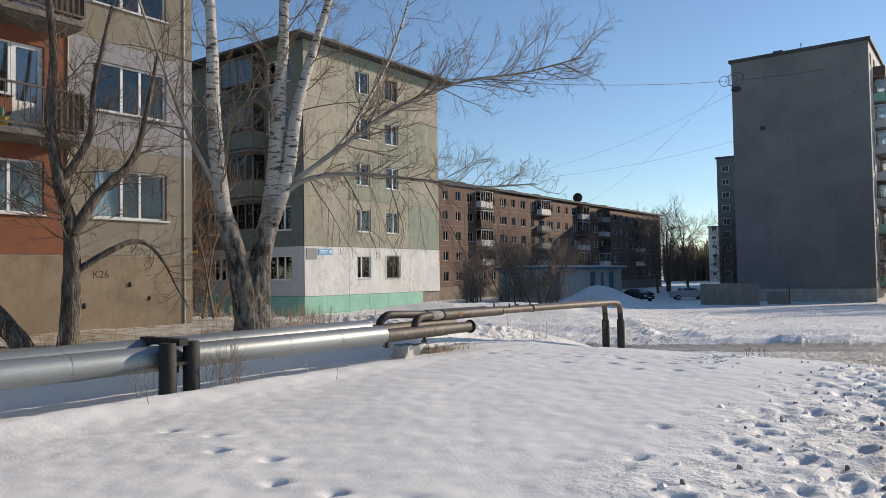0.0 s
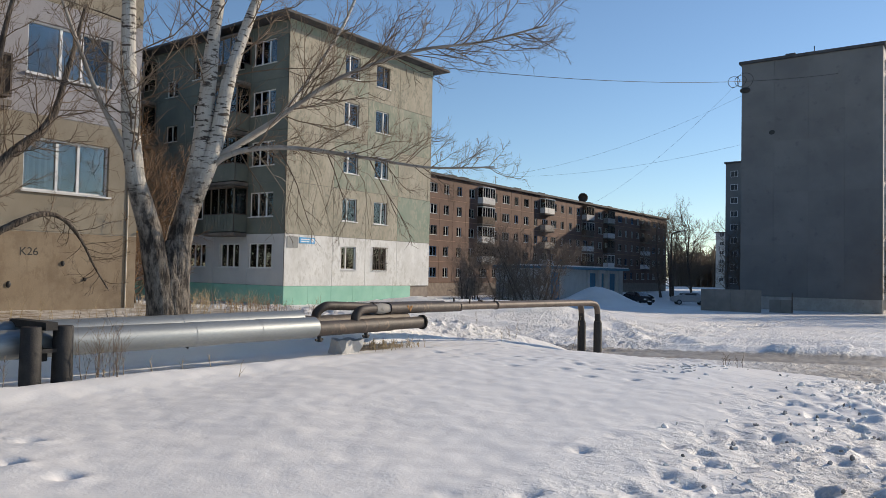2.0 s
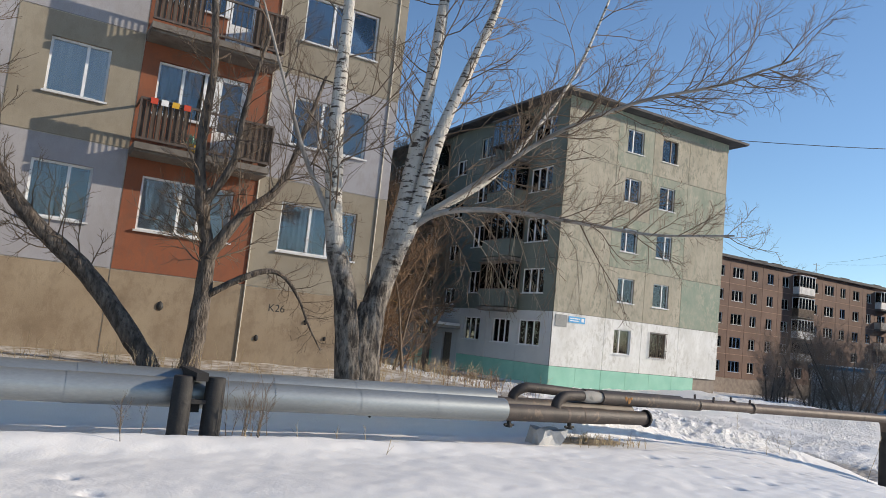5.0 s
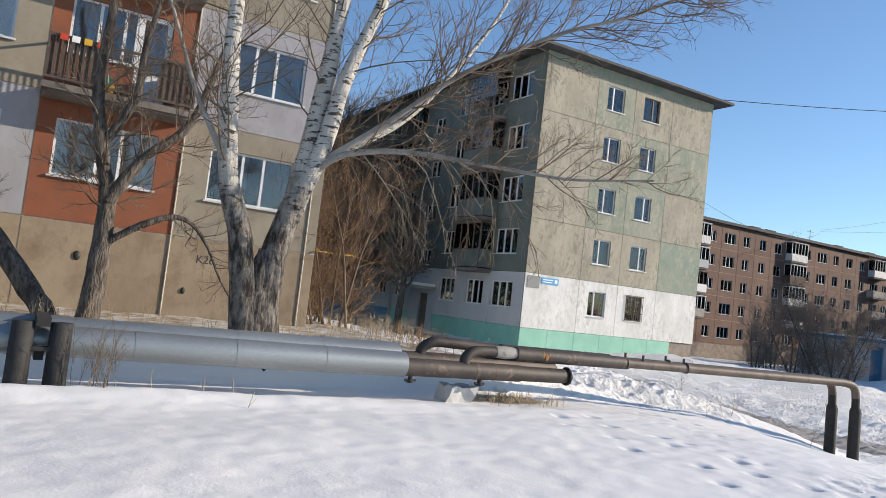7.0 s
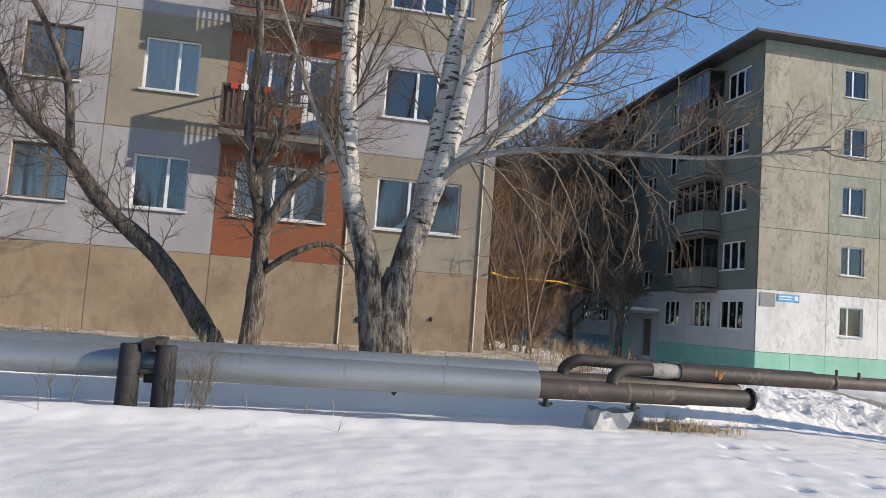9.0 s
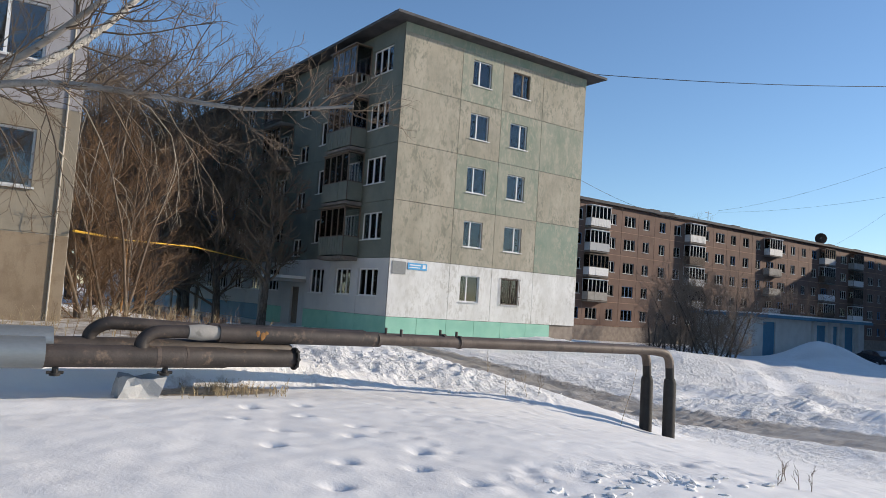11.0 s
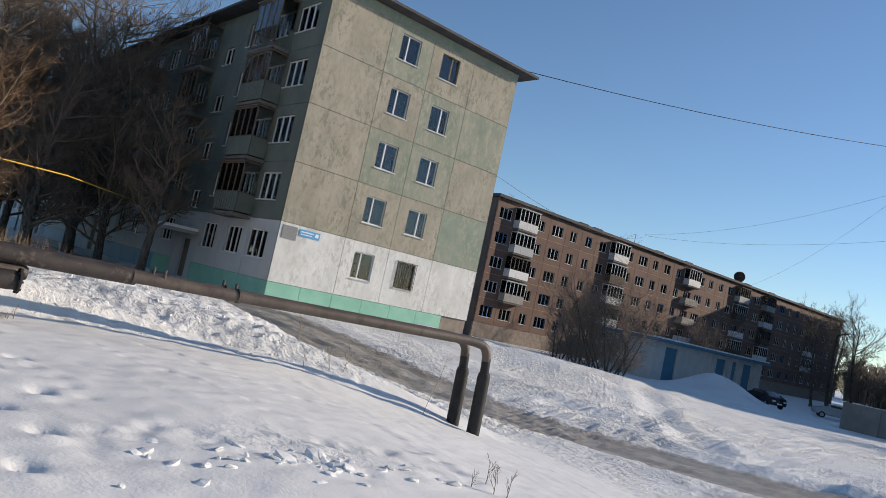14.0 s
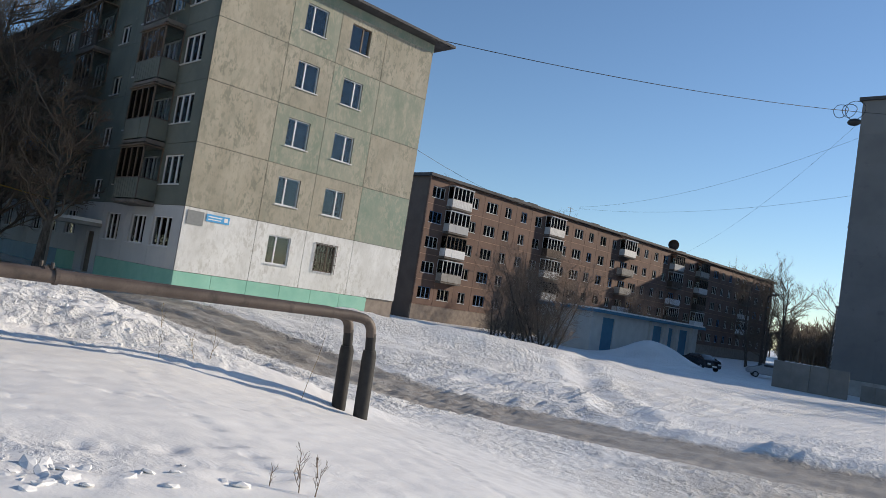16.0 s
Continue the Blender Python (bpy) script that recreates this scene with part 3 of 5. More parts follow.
def balcony(parent, F, u0, u1, z, deep=0.95, front="boards", glazed=False, mat=None, boards=None, top=1.0):
    bm = bmesh.new()
    F.box(bm, u0, u1, z - 0.14, z, 0.0, deep)
    F.box(bm, u0 + 0.02, u1 - 0.02, z - 0.19, z - 0.14, 0.0, deep - 0.1)
    b = part("balcony", bm, SLAB, parent)
    G = Face(F.at(0, 0, deep), F.u, F.n)
    bm = bmesh.new()
    G.plate(bm, u0, u1, z + 0.07, z + top + 0.025, [(u0 + 0.04, u1 - 0.04, z + 0.12, z + top - 0.025)], 0.05)
    part("railing", bm, RUSTDARK, b)
    for u in (u0, u1 - 0.04):
        bm = bmesh.new()
        F.box(bm, u, u + 0.04, z + top - 0.025, z + top + 0.025, 0.0, deep - 0.05)
        part("side_rail", bm, RUSTDARK, b)
    n = max(2, int((u1 - u0) / 0.13))
    if front == "bars":
        for k in range(1, n):
            m = u0 + (u1 - u0 - 0.02) * k / n
            bm = bmesh.new()
            F.box(bm, m, m + 0.018, z + 0.1, z + top, deep - 0.035, deep - 0.015)
            part("baluster", bm, RUSTDARK, b)
    if front in ("boards", "sheet"):
        n = n if front == "boards" else 3
        for k in range(n):
            bm = bmesh.new()
            a, c = u0 + (u1 - u0) * k / n, u0 + (u1 - u0) * (k + 1) / n
            F.box(bm, a + 0.008, c - 0.008, z + 0.06, z + top - 0.03, deep - 0.03 + 0.012 * (k % 2), deep + 0.004 + 0.012 * (k % 2))
            part("board" if front == "boards" else "sheet", bm, mat or BOARD, b)
        bm = bmesh.new()
        F.box(bm, u0 + 0.005, u0 + 0.03, z + 0.06, z + top - 0.03, 0.02, deep - 0.04)
        part("side_sheet", bm, mat or BOARD, b)
        bm = bmesh.new()
        F.box(bm, u1 - 0.03, u1 - 0.005, z + 0.06, z + top - 0.03, 0.02, deep - 0.04)
        part("side_sheet", bm, mat or BOARD, b)
    if glazed:
        bm = bmesh.new()
        zt = z + 2.45
        n = max(3, int((u1 - u0) / 0.6))
        for k in range(n + 1):
            m = u0 + (u1 - u0 - 0.06) * k / n
            F.box(bm, m, m + 0.06, z + top, zt, deep - 0.06, deep)
        F.box(bm, u0, u1, zt - 0.07, zt, deep - 0.06, deep)
        F.box(bm, u0, u0 + 0.05, z + top, zt, 0.0, 0.06)
        F.box(bm, u1 - 0.05, u1, z + top, zt, 0.0, 0.06)
        F.box(bm, u0 - 0.03, u1 + 0.03, zt, zt + 0.06, 0.0, deep + 0.1)
        part("glazing_frame", bm, PVC if glazed == 1 else DARKFRAME, b)
        bm = bmesh.new()
        F.box(bm, u0 + 0.02, u1 - 0.02, z + top, zt - 0.07, deep - 0.035, deep - 0.025)
        F.box(bm, u0 + 0.01, u0 + 0.02, z + top, zt - 0.07, 0.06, deep - 0.06)
        F.box(bm, u1 - 0.02, u1 - 0.01, z + top, zt - 0.07, 0.06, deep - 0.06)
        part("glazing", bm, GLASS, b)
    return b


AX, AY0, AY1, AZ = -28.48, 27.1, 39.35, 14.05
AEND = -96.0
house_a = thing("apartment_house", "panel apartment house with flaking tan-green paint and white ground floor", "apartment house")
core(house_a, AEND + 0.3, AX - 0.55, AY0 + 0.55, AY1 - 0.3, -1.3, AZ)
FG = Face((AX, 0, 0), (0, 1, 0), (1, 0, 0))
cols = [AY0, 30.58, 33.25, 36.1, AY1]
rows_z = [0.0, 2.75, 5.5, 8.25, 11.0, AZ]
paints = [[WHITEWASH] * 4,
          [GABLE_TAN, GABLE_TAN, GABLE_TAN, GABLE_GREEN],
          [GABLE_TAN, GABLE_MIX, GABLE_MIX, GABLE_TAN],
          [GABLE_TAN, GABLE_TAN, GABLE_MIX, GABLE_MIX],
          [GABLE_TAN, GABLE_MIX, GABLE_TAN, GABLE_TAN]]
holes = []
for r in range(5):
    for c in range(4):
        h = []
        if c in (1, 2):
            u0 = 31.28 if c == 1 else 33.92
            h = [(u0, u0 + 1.2, rows_z[r] + 0.93, rows_z[r] + 2.24)]
        holes += h
        panel(house_a, FG, cols[c], cols[c + 1], rows_z[r], rows_z[r + 1], paints[r][c], h)
        for a, b, z0, z1 in h:
            barred = r == 0 and c == 2
            window(house_a, FG, a, b, z0, z1, 2, DARKFRAME if barred or (r, c) == (4, 2) else PVC, 0 if barred else 2 if r == 0 else 1, [0.38 if c == 1 else 0.62])
joints(house_a, FG, AY0, AY1, 0.0, AZ, holes)
grille = bmesh.new()
for k in range(9):
    u = 33.9 + 1.24 * k / 8
    FG.box(grille, u - 0.01, u + 0.01, 0.88, 2.3, 0.05, 0.07)
for z in (0.9, 1.35, 1.8, 2.28):
    FG.box(grille, 33.86, 35.2, z - 0.012, z + 0.012, 0.0, 0.062)
part("window_grille", grille, RUSTDARK, house_a, "rusty iron window grille")
for k in range(6):
    u0, u1 = AY0 + (37.5 - AY0) * k / 6, AY0 + (37.5 - AY0) * (k + 1) / 6
    bm = bmesh.new()
    FG.box(bm, u0 + 0.008, u1 - 0.008, -1.35, -0.008, -0.25, -0.015)
    part("plinth_panel", bm, MINT, house_a)
bm = bmesh.new()
FG.box(bm, 37.51, AY1, -1.5, -0.008, -0.25, -0.10)
part("plinth", bm, PLINTH, house_a)

FS = Face((0, AY0, 0), (1, 0, 0), (0, -1, 0))
lower, upper = [], []
bays = [AX - 3.0 * k for k in range(int((AX - AEND) / 3.0) + 1)]
for k in range(len(bays) - 1):
    u1, u0 = bays[k], bays[k + 1]
    first = k == 0
    door = k % 6 == 3
    for r in range(5):
        z = rows_z[r]
        if door and r == 0:
            h = [(u0 + 1.2, u0 + 2.3, -0.9, 1.2)]
        elif first:
            h = [(u0 + 0.08, u0 + 2.0, z + 0.92, z + 2.24)]
        elif door:
            h = [(u0 + 0.9, u0 + 2.1, z + 0.2, z + 1.2)]
        else:
            h = [(u0 + 0.6, u0 + 2.3, z + 0.92, z + 2.24)]
        holes += h
        z0 = z if not (door and r == 0) else -1.3
        # upper storeys of this front take the green with shade painted in
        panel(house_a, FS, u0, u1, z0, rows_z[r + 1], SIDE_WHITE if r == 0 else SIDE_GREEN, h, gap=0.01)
        a, b, c, d = h[0]
        if door and r == 0:
            bm = bmesh.new()
            FS.box(bm, a, b, c, d, -0.2, -0.14)
            FS.box(bm, a + 0.92, a + 0.98, c + 0.95, c + 1.07, -0.14, -0.09)
            part("entrance_door", bm, DARKFRAME, house_a, "dark steel entrance door")
            bm = bmesh.new()
            FS.box(bm, a - 1.2, b + 0.9, 1.45, 1.62, 0.0, 1.6)
            FS.box(bm, a - 1.1, a - 0.95, -1.4, 1.45, 1.35, 1.5)
            part("porch_canopy", bm, CONCRETE, house_a)
            bm = bmesh.new()
            FS.box(bm, a - 1.2, b + 0.9, 1.625, 1.78, 0.05, 1.55)
            part("canopy_snow", bm, SNOW, house_a)
        else:
            window(house_a, FS, a, b, c, d, 3 if b - a > 1.5 else 2, None if rng.random() < 0.7 else OLDFRAME, simple=k > 4)
    if not door:
        bm = bmesh.new()
        FS.box(bm, u0 + 0.008, u1 - 0.008, -1.35, -0.008, -0.25, -0.02)
        part("plinth_panel", bm, MINT if k < 5 else SHEDBLUE, house_a)
    if k % 6 in (1, 4):
        for r in range(1, 5):
            style = rng.choice(["boards", "sheet", "bars"])
            balcony(house_a, FS, u0 + 0.2, u1 - 0.1 if k % 6 == 1 else u1 - 0.2, rows_z[r] + 0.05, 0.9, style, glazed=rng.choice([0, 2, 2, 0]),
                    mat=BLUECLOTH if (k, r) == (7, 2) else rng.choice([BOARD, SIDE_GREEN, SIDE_GREEN]))
bm = bmesh.new()
box(bm, AEND, AX - 0.3, AY1 - 0.3, AY1, -1.3, AZ)
box(bm, AEND, AEND + 0.3, AY0, AY1 - 0.3, -1.3, AZ)
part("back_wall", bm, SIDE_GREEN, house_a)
bm = bmesh.new()
v = [bm.verts.new(p) for p in ((AEND - 0.8, AY0 - 0.9, AZ + 0.02), (AX + 0.75, AY0 - 0.9, AZ + 0.02), (AX + 0.75, AY1 + 0.9, AZ + 0.02), (AEND - 0.8, AY1 + 0.9, AZ + 0.02))]
w = [bm.verts.new(p.co + Vector((0, 0, 0.13))) for p in v]
r0, r1 = bm.verts.new((AEND + 5, 33.2, AZ + 1.3)), bm.verts.new((AX - 5.5, 33.2, AZ + 1.3))
for k in range(4):
    bm.faces.new([v[k], v[(k + 1) % 4], w[(k + 1) % 4], w[k]])
bm.faces.new(v[::-1])
for f in ((w[0], w[1], r1, r0), (w[1], w[2], r1), (w[2], w[3], r0, r1), (w[3], w[0], r0)):
    bm.faces.new(f)
bmesh.ops.recalc_face_normals(bm, faces=bm.faces)
part("roof", bm, ROOF, house_a)
bm = bmesh.new()
FG.box(bm, AY0, AY1, 13.6, AZ, 0.003, 0.02)
part("eave_band", bm, GABLE_GREEN, house_a)
bm = bmesh.new()
FG.box(bm, 27.25, 28.0, 2.02, 2.62, 0.0, 0.03)
part("notice_board", bm, GREYSIGN, house_a, "grey enamel notice plate")
bm = bmesh.new()
FG.box(bm, 28.12, 29.2, 2.28, 2.60, 0.0, 0.03)
street = part("street_sign", bm, BLUESIGN, house_a, "blue enamel street sign with white bars")
bm = bmesh.new()
FG.box(bm, 28.2, 28.85, 2.47, 2.52, 0.03, 0.036)
FG.box(bm, 28.2, 28.8, 2.36, 2.40, 0.03, 0.036)
FG.box(bm, 28.95, 29.12, 2.36, 2.54, 0.03, 0.036)
part("sign_bar", bm, WHITEBAR, street)

# ---- tan apartment house behind the pipes ----
BX, BY1, BY0, BZ = -16.7, 11.83, -36.0, 15.2
house_b = thing("apartment_house", "five-storey panel apartment house in tan, lilac and red-orange panels", "apartment house")
FB = Face((BX, 0, 0), (0, 1, 0), (1, 0, 0))
core(house_b, BX - 11.5, BX - 0.55, BY0 + 0.3, BY1 - 0.3, -0.8, BZ)
bcols = [BY1, 8.32, 5.3, 2.75, 0.2, -2.8, -6.2, -9.7, -13.2, -16.7, -20.2, -23.7, -27.2, -30.7, BY0]
bz = [1.66, 4.38, 7.10, 9.82, 12.54, BZ]
bh = []
for k in range(len(bcols) - 1):
    u1, u0 = bcols[k], bcols[k + 1]
    panel(house_b, FB, u0, u1, -0.9, 1.66, TANBASE, depth=0.22)
    for r in range(5):
        z = bz[r]
        if k == 0:
            h = (8.97, 11.02, z + 0.95, z + 2.2)
        elif k == 1:
            h = (5.68, 7.78, z + 0.95, z + 2.2)
        elif k == 2:
            h = (3.45, 4.66, z + 0.93, z + 2.16)
        elif k == 3:
            h = (0.92, 2.12, z + 0.93, z + 2.16)
        else:
            m = (u0 + u1) / 2
            h = (m - 0.9, m + 0.9, z + 0.93, z + 2.16)
        hs = [h]
        if k == 1 and r > 0:
            hs = [(h[0], 7.05, h[2], h[3]), (7.05, 7.78, z + 0.1, h[3])]
        bh += hs
        red = k == 1 or k == 6 or k == 10
        mat = ORANGE if red else TANPANEL if k == 0 and r != 1 else LILAC if (k in (2, 3) and r in (0, 2)) or (k == 0) else TANPANEL if (k + r) % 2 else LILAC
        panel(house_b, FB, u0, u1, z, bz[r + 1], mat, hs, depth=0.28)
        win = window(house_b, FB, h[0], h[1] if len(hs) == 1 else 7.05, h[2], h[3], 3 if h[1] - h[0] > 1.5 and len(hs) == 1 else 2, PVC if k < 3 or rng.random() < 0.6 else DARKFRAME,
                     curtain=1 if k == 1 and r == 0 else None, split=[0.39, 0.64] if k == 0 else [0.42, 0.64] if k == 1 and r == 0 else [0.42, 0.8] if k == 1 else [0.62])
        if len(hs) > 1:
            bm = bmesh.new()
            FB.plate(bm, 7.06, 7.77, z + 0.12, h[3], [(7.17, 7.66, z + 0.85, h[3] - 0.1)], 0.06)
            d = part("balcony_door", bm, PVC, house_b)
            d.location = FB.n * -0.09
            bm = bmesh.new()
            FB.box(bm, 7.17, 7.66, z + 0.85, h[3] - 0.1, -0.03, -0.02)
            part("pane", bm, GLASS, d)
joints(house_b, FB, BY0, BY1, -0.9, BZ, bh, SEAM)
for z in bz[1:5]:
    b = balcony(house_b, FB, 5.3, 8.28, z + 0.03, 0.92, "bars", top=0.98)
    n = 9
    for k in range(n):
        bm = bmesh.new()
        FB.box(bm, 5.33 + 0.115 * k, 5.43 + 0.115 * k, z + 0.1, z + 0.98, 0.855, 0.872)
        part("board", bm, BOARD, b)
    for k in range(7):
        bm = bmesh.new()
        FB.box(bm, 7.5 + 0.108 * k, 7.6 + 0.108 * k, z + 0.1, z + 0.98, 0.855, 0.872)
        part("board", bm, BOARD, b)
    for k in range(7):
        bm = bmesh.new()
        FB.box(bm, 8.232, 8.25, z + 0.1, z + 0.98, 0.06 + 0.11 * k, 0.16 + 0.11 * k)
        part("board", bm, BOARD, b)
for u in (-9.7, -23.7):
    for z in bz[1:5]:
        balcony(house_b, FB, u + 0.2, u + 3.2, z + 0.03, 0.92, "boards", mat=BOARD)
bm = bmesh.new()
box(bm, BX - 12, BX - 0.29, BY1 - 0.3, BY1, -0.9, BZ)
box(bm, BX - 12, BX - 0.29, BY0, BY0 + 0.3, -0.9, BZ)
box(bm, BX - 12, BX - 11.7, BY0 + 0.3, BY1 - 0.3, -0.9, BZ)
part("end_wall", bm, TANPANEL, house_b)
bm = bmesh.new()
box(bm, BX - 12.8, BX + 0.8, BY0 - 0.8, BY1 + 0.8, BZ + 0.002, BZ + 0.2)
part("roof", bm, ROOF, house_b)
bm = bmesh.new()
for u, z, r in ((9.95, 0.92, 0.07), (8.75, 0.42, 0.08), (10.5, 0.55, 0.06), (6.45, 0.95, 0.11)):
    bmesh.ops.create_icosphere(bm, subdivisions=2, radius=1.0, matrix=Matrix.Translation(FB.at(u, z, 0.0)) @ Matrix.Diagonal((0.05, r * 0.7, r, 1)))
part("wall_hole", bm, BLACKBAR, house_b, "dark broken vent holes in the base wall")
bm = bmesh.new()
for u in (8.32, 11.55):
    tube(bm, [FB.at(u, -0.6, 0.02), FB.at(u, BZ - 0.4, 0.02)], 0.022, 6)
part("downpipe", bm, SEAM, house_b)
mark = bpy.data.curves.new("wall_mark", "FONT")
mark.body, mark.size = "K26", 0.26
dg = new("wall_mark_source", mark)
bpy.context.view_layer.update()
me = bpy.data.meshes.new_from_object(dg)
bpy.data.objects.remove(dg)
me.materials.append(BLACKBAR)
mk = new("wall_mark", me)
mk.parent = house_b
mk.matrix_basis = Matrix(((0, 0, 1, BX + 0.004), (1, 0, 0, 8.95), (0, 1, 0, 1.10), (0, 0, 0, 1)))
tagged(mk, "black stencilled mark on the wall")

# ---- brown tiled apartment house ----
CX, CY0, CY1, CZ = -60.0, 69.6, 169.0, 14.0
house_c = thing("apartment_house", "long five-storey brown apartment house with glazed balconies", "apartment house")
FC = Face((CX, 0, 0), (0, 1, 0), (1, 0, 0))
core(house_c, CX - 11.7, CX - 0.6, CY0 + 0.3, CY1 - 0.3, -2.6, CZ)
cz = [-0.55, 2.33, 5.21, 8.09, 10.97, CZ]
kinds = "WBsWsswBsWswsBWsswBs"
bay = 3.1
n = int((CY1 - CY0) / bay)
chs = []
crng = random.Random(5)
for k in range(n):
    u0, u1 = CY0 + (CY1 - CY0) * k / n, CY0 + (CY1 - CY0) * (k + 1) / n
    kd = kinds[k % len(kinds)]
    m = (u0 + u1) / 2
    for r in range(5):
        z = cz[r]
        half = 1.0 if kd == "W" else 0.95 if kd == "B" else 0.72 if kd == "w" else 0.58
        h = (m - half, m + half, z + 0.75, z + 2.05)
        chs.append(h)
        panel(house_c, FC, u0, u1, z, cz[r + 1], BRICK, [h], gap=0.03)
        window(house_c, FC, *h, 3 if half > 0.9 else 2, crng.choice([PVC, PVC, PVC, OLDFRAME, BLUEFRAME]), simple=True)
        if kd == "B" and (r > 0):
            g = crng.choice([1, 1, 0, 2])
            balcony(house_c, FC, u0 - 0.1, u1 + 0.1, z + 0.05, 0.95, crng.choice(["sheet", "boards", "sheet"]), g, crng.choice([CONCRETE, SIDE_WHITE, SILL, PVC, PVC, BOARD]))
joints(house_c, FC, CY0, CY1, cz[0], CZ, chs, BRICKSEAM)
bm = bmesh.new()
FC.box(bm, CY0, CY1, -2.8, cz[0] - 0.01, -0.3, -0.06)
part("plinth", bm, PLINTH, house_c)
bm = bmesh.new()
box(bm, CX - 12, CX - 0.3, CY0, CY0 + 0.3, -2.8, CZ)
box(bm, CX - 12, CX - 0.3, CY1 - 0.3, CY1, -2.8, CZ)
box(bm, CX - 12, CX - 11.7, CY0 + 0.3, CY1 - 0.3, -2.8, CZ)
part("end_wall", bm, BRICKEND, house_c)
bm = bmesh.new()
box(bm, CX - 12.4, CX + 0.45, CY0 - 0.4, CY1 + 0.4, CZ + 0.002, CZ + 0.34)
part("roof", bm, ROOF, house_c)
for u in (86, 89, 104, 112, 131, 140, 152):
    bm = bmesh.new()
    FC.box(bm, u, u + 1.6, CZ + 0.345, CZ + 0.75, -2.5, -1.4)
    FC.box(bm, u - 0.12, u + 1.72, CZ + 0.752, CZ + 0.84, -2.62, -1.28)
    part("roof_vent", bm, ROOF, house_c)
bm = bmesh.new()
tube(bm, [FC.at(99, CZ + 0.34, -2), FC.at(99, CZ + 2.2, -2)], 0.04, 5)
tube(bm, [FC.at(98.3, CZ + 2.0, -2), FC.at(99.7, CZ + 2.0, -2)], 0.03, 5)
part("roof_aerial", bm, RUSTDARK, house_c)
dish = thing("satellite_dish", "dark satellite dish standing on the roof edge", "satellite dish", at=(CX - 0.8, 127.3, CZ + 0.342))
dish.rotation_euler = (0, 0, math.radians(-58))
bm = bmesh.new()
rings = []
for i in range(6):
    r = 0.88 * i / 5 + 0.01
    rings.append([bm.verts.new(Vector((0.32 * (r / 0.88) ** 2, r * math.cos(a * math.pi / 10), r * math.sin(a * math.pi / 10) + 0.95))) for a in range(20)])
for a, b in zip(rings, rings[1:]):
    for i in range(20):
        bm.faces.new([a[i], a[(i + 1) % 20], b[(i + 1) % 20], b[i]])
bmesh.ops.solidify(bm, geom=bm.faces[:], thickness=0.03)
part("reflector", bm, RUSTDARK, dish)
bm = bmesh.new()
tube(bm, [(-0.05, 0, 0), (-0.05, 0, 0.95)], 0.06, 8)
part("mast", bm, RUSTDARK, dish)
bm = bmesh.new()
tube(bm, [(0.05, 0, 0.2), (0.75, 0, 0.95)], 0.03, 6)
bmesh.ops.create_icosphere(bm, subdivisions=2, radius=0.1, matrix=Matrix.Translation((0.78, 0, 1.0)))
part("feed_arm", bm, RUSTDARK, dish)

# ---- nine-storey block ----
TX0, TX1, TY0, TY1, TZ = -21.7, -8.0, 87.0, 124.0, 24.8
tower = thing("apartment_tower", "nine-storey grey panel block with a blank end wall and stacked balconies", "apartment block")
core(tower, TX0 + 0.3, TX1 - 0.6, TY0 + 0.3, TY1 - 0.3, -3.2, TZ)
FT, FE = Face((0, TY0, 0), (1, 0, 0), (0, -1, 0)), Face((TX1, 0, 0), (0, 1, 0), (1, 0, 0))
tz = [-1.0 + 2.82 * k for k in range(9)] + [TZ]
for r in range(9):
    for c in range(4):
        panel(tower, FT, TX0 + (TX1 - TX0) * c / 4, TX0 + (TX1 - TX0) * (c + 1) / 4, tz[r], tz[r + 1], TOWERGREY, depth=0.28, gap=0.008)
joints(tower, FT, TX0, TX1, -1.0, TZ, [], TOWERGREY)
bm = bmesh.new()
FT.box(bm, TX0, TX1, -3.3, -1.01, -0.28, -0.05)
FE.box(bm, TY0 + 0.3, TY1, -3.3, -1.01, -0.28, -0.05)
part("plinth", bm, CONCRETE, tower)
n = 12
ehs = []
for k in range(n):
    u0, u1 = TY0 + 0.3 + (TY1 - TY0 - 0.3) * k / n, TY0 + 0.3 + (TY1 - TY0 - 0.3) * (k + 1) / n
    for r in range(9):
        m = (u0 + u1) / 2
        h = (m - 0.75, m + 0.75, tz[r] + 0.85, tz[r] + 2.2)
        ehs.append(h)
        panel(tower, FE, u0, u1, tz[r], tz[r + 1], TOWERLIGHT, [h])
        window(tower, FE, *h, 2, simple=True)
        if k in (1, 2, 5, 6, 9, 10):
            balcony(tower, FE, u0 + 0.05, u1 - 0.05, tz[r] + 0.1, 1.15, crng.choice(["sheet", "boards"]), crng.choice([1, 2, 1, 0]), crng.choice([CONCRETE, SIDE_WHITE, TOWERLIGHT, BOARD, MINT]))
joints(tower, FE, TY0 + 0.3, TY1, -1.0, TZ, ehs)
bm = bmesh.new()
box(bm, TX0, TX0 + 0.3, TY0 + 0.3, TY1, -3.3, TZ)
box(bm, TX0 + 0.3, TX1 - 0.3, TY1 - 0.3, TY1, -3.3, TZ)
part("back_wall", bm, TOWERGREY, tower)
bm = bmesh.new()
box(bm, TX0 - 0.25, TX1 + 0.25, TY0 - 0.25, TY1 + 0.25, TZ + 0.002, TZ + 0.3)
part("roof", bm, ROOF, tower)
bm = bmesh.new()
box(bm, -17.4, -16.4, TY0 + 1, TY0 + 2.4, TZ + 0.3, TZ + 0.8)
tube(bm, [(-14.5, TY0 + 1, TZ + 0.3), (-14.5, TY0 + 1, TZ + 1.2)], 0.05, 5)
part("roof_vent", bm, ROOF, tower)
bm = bmesh.new()
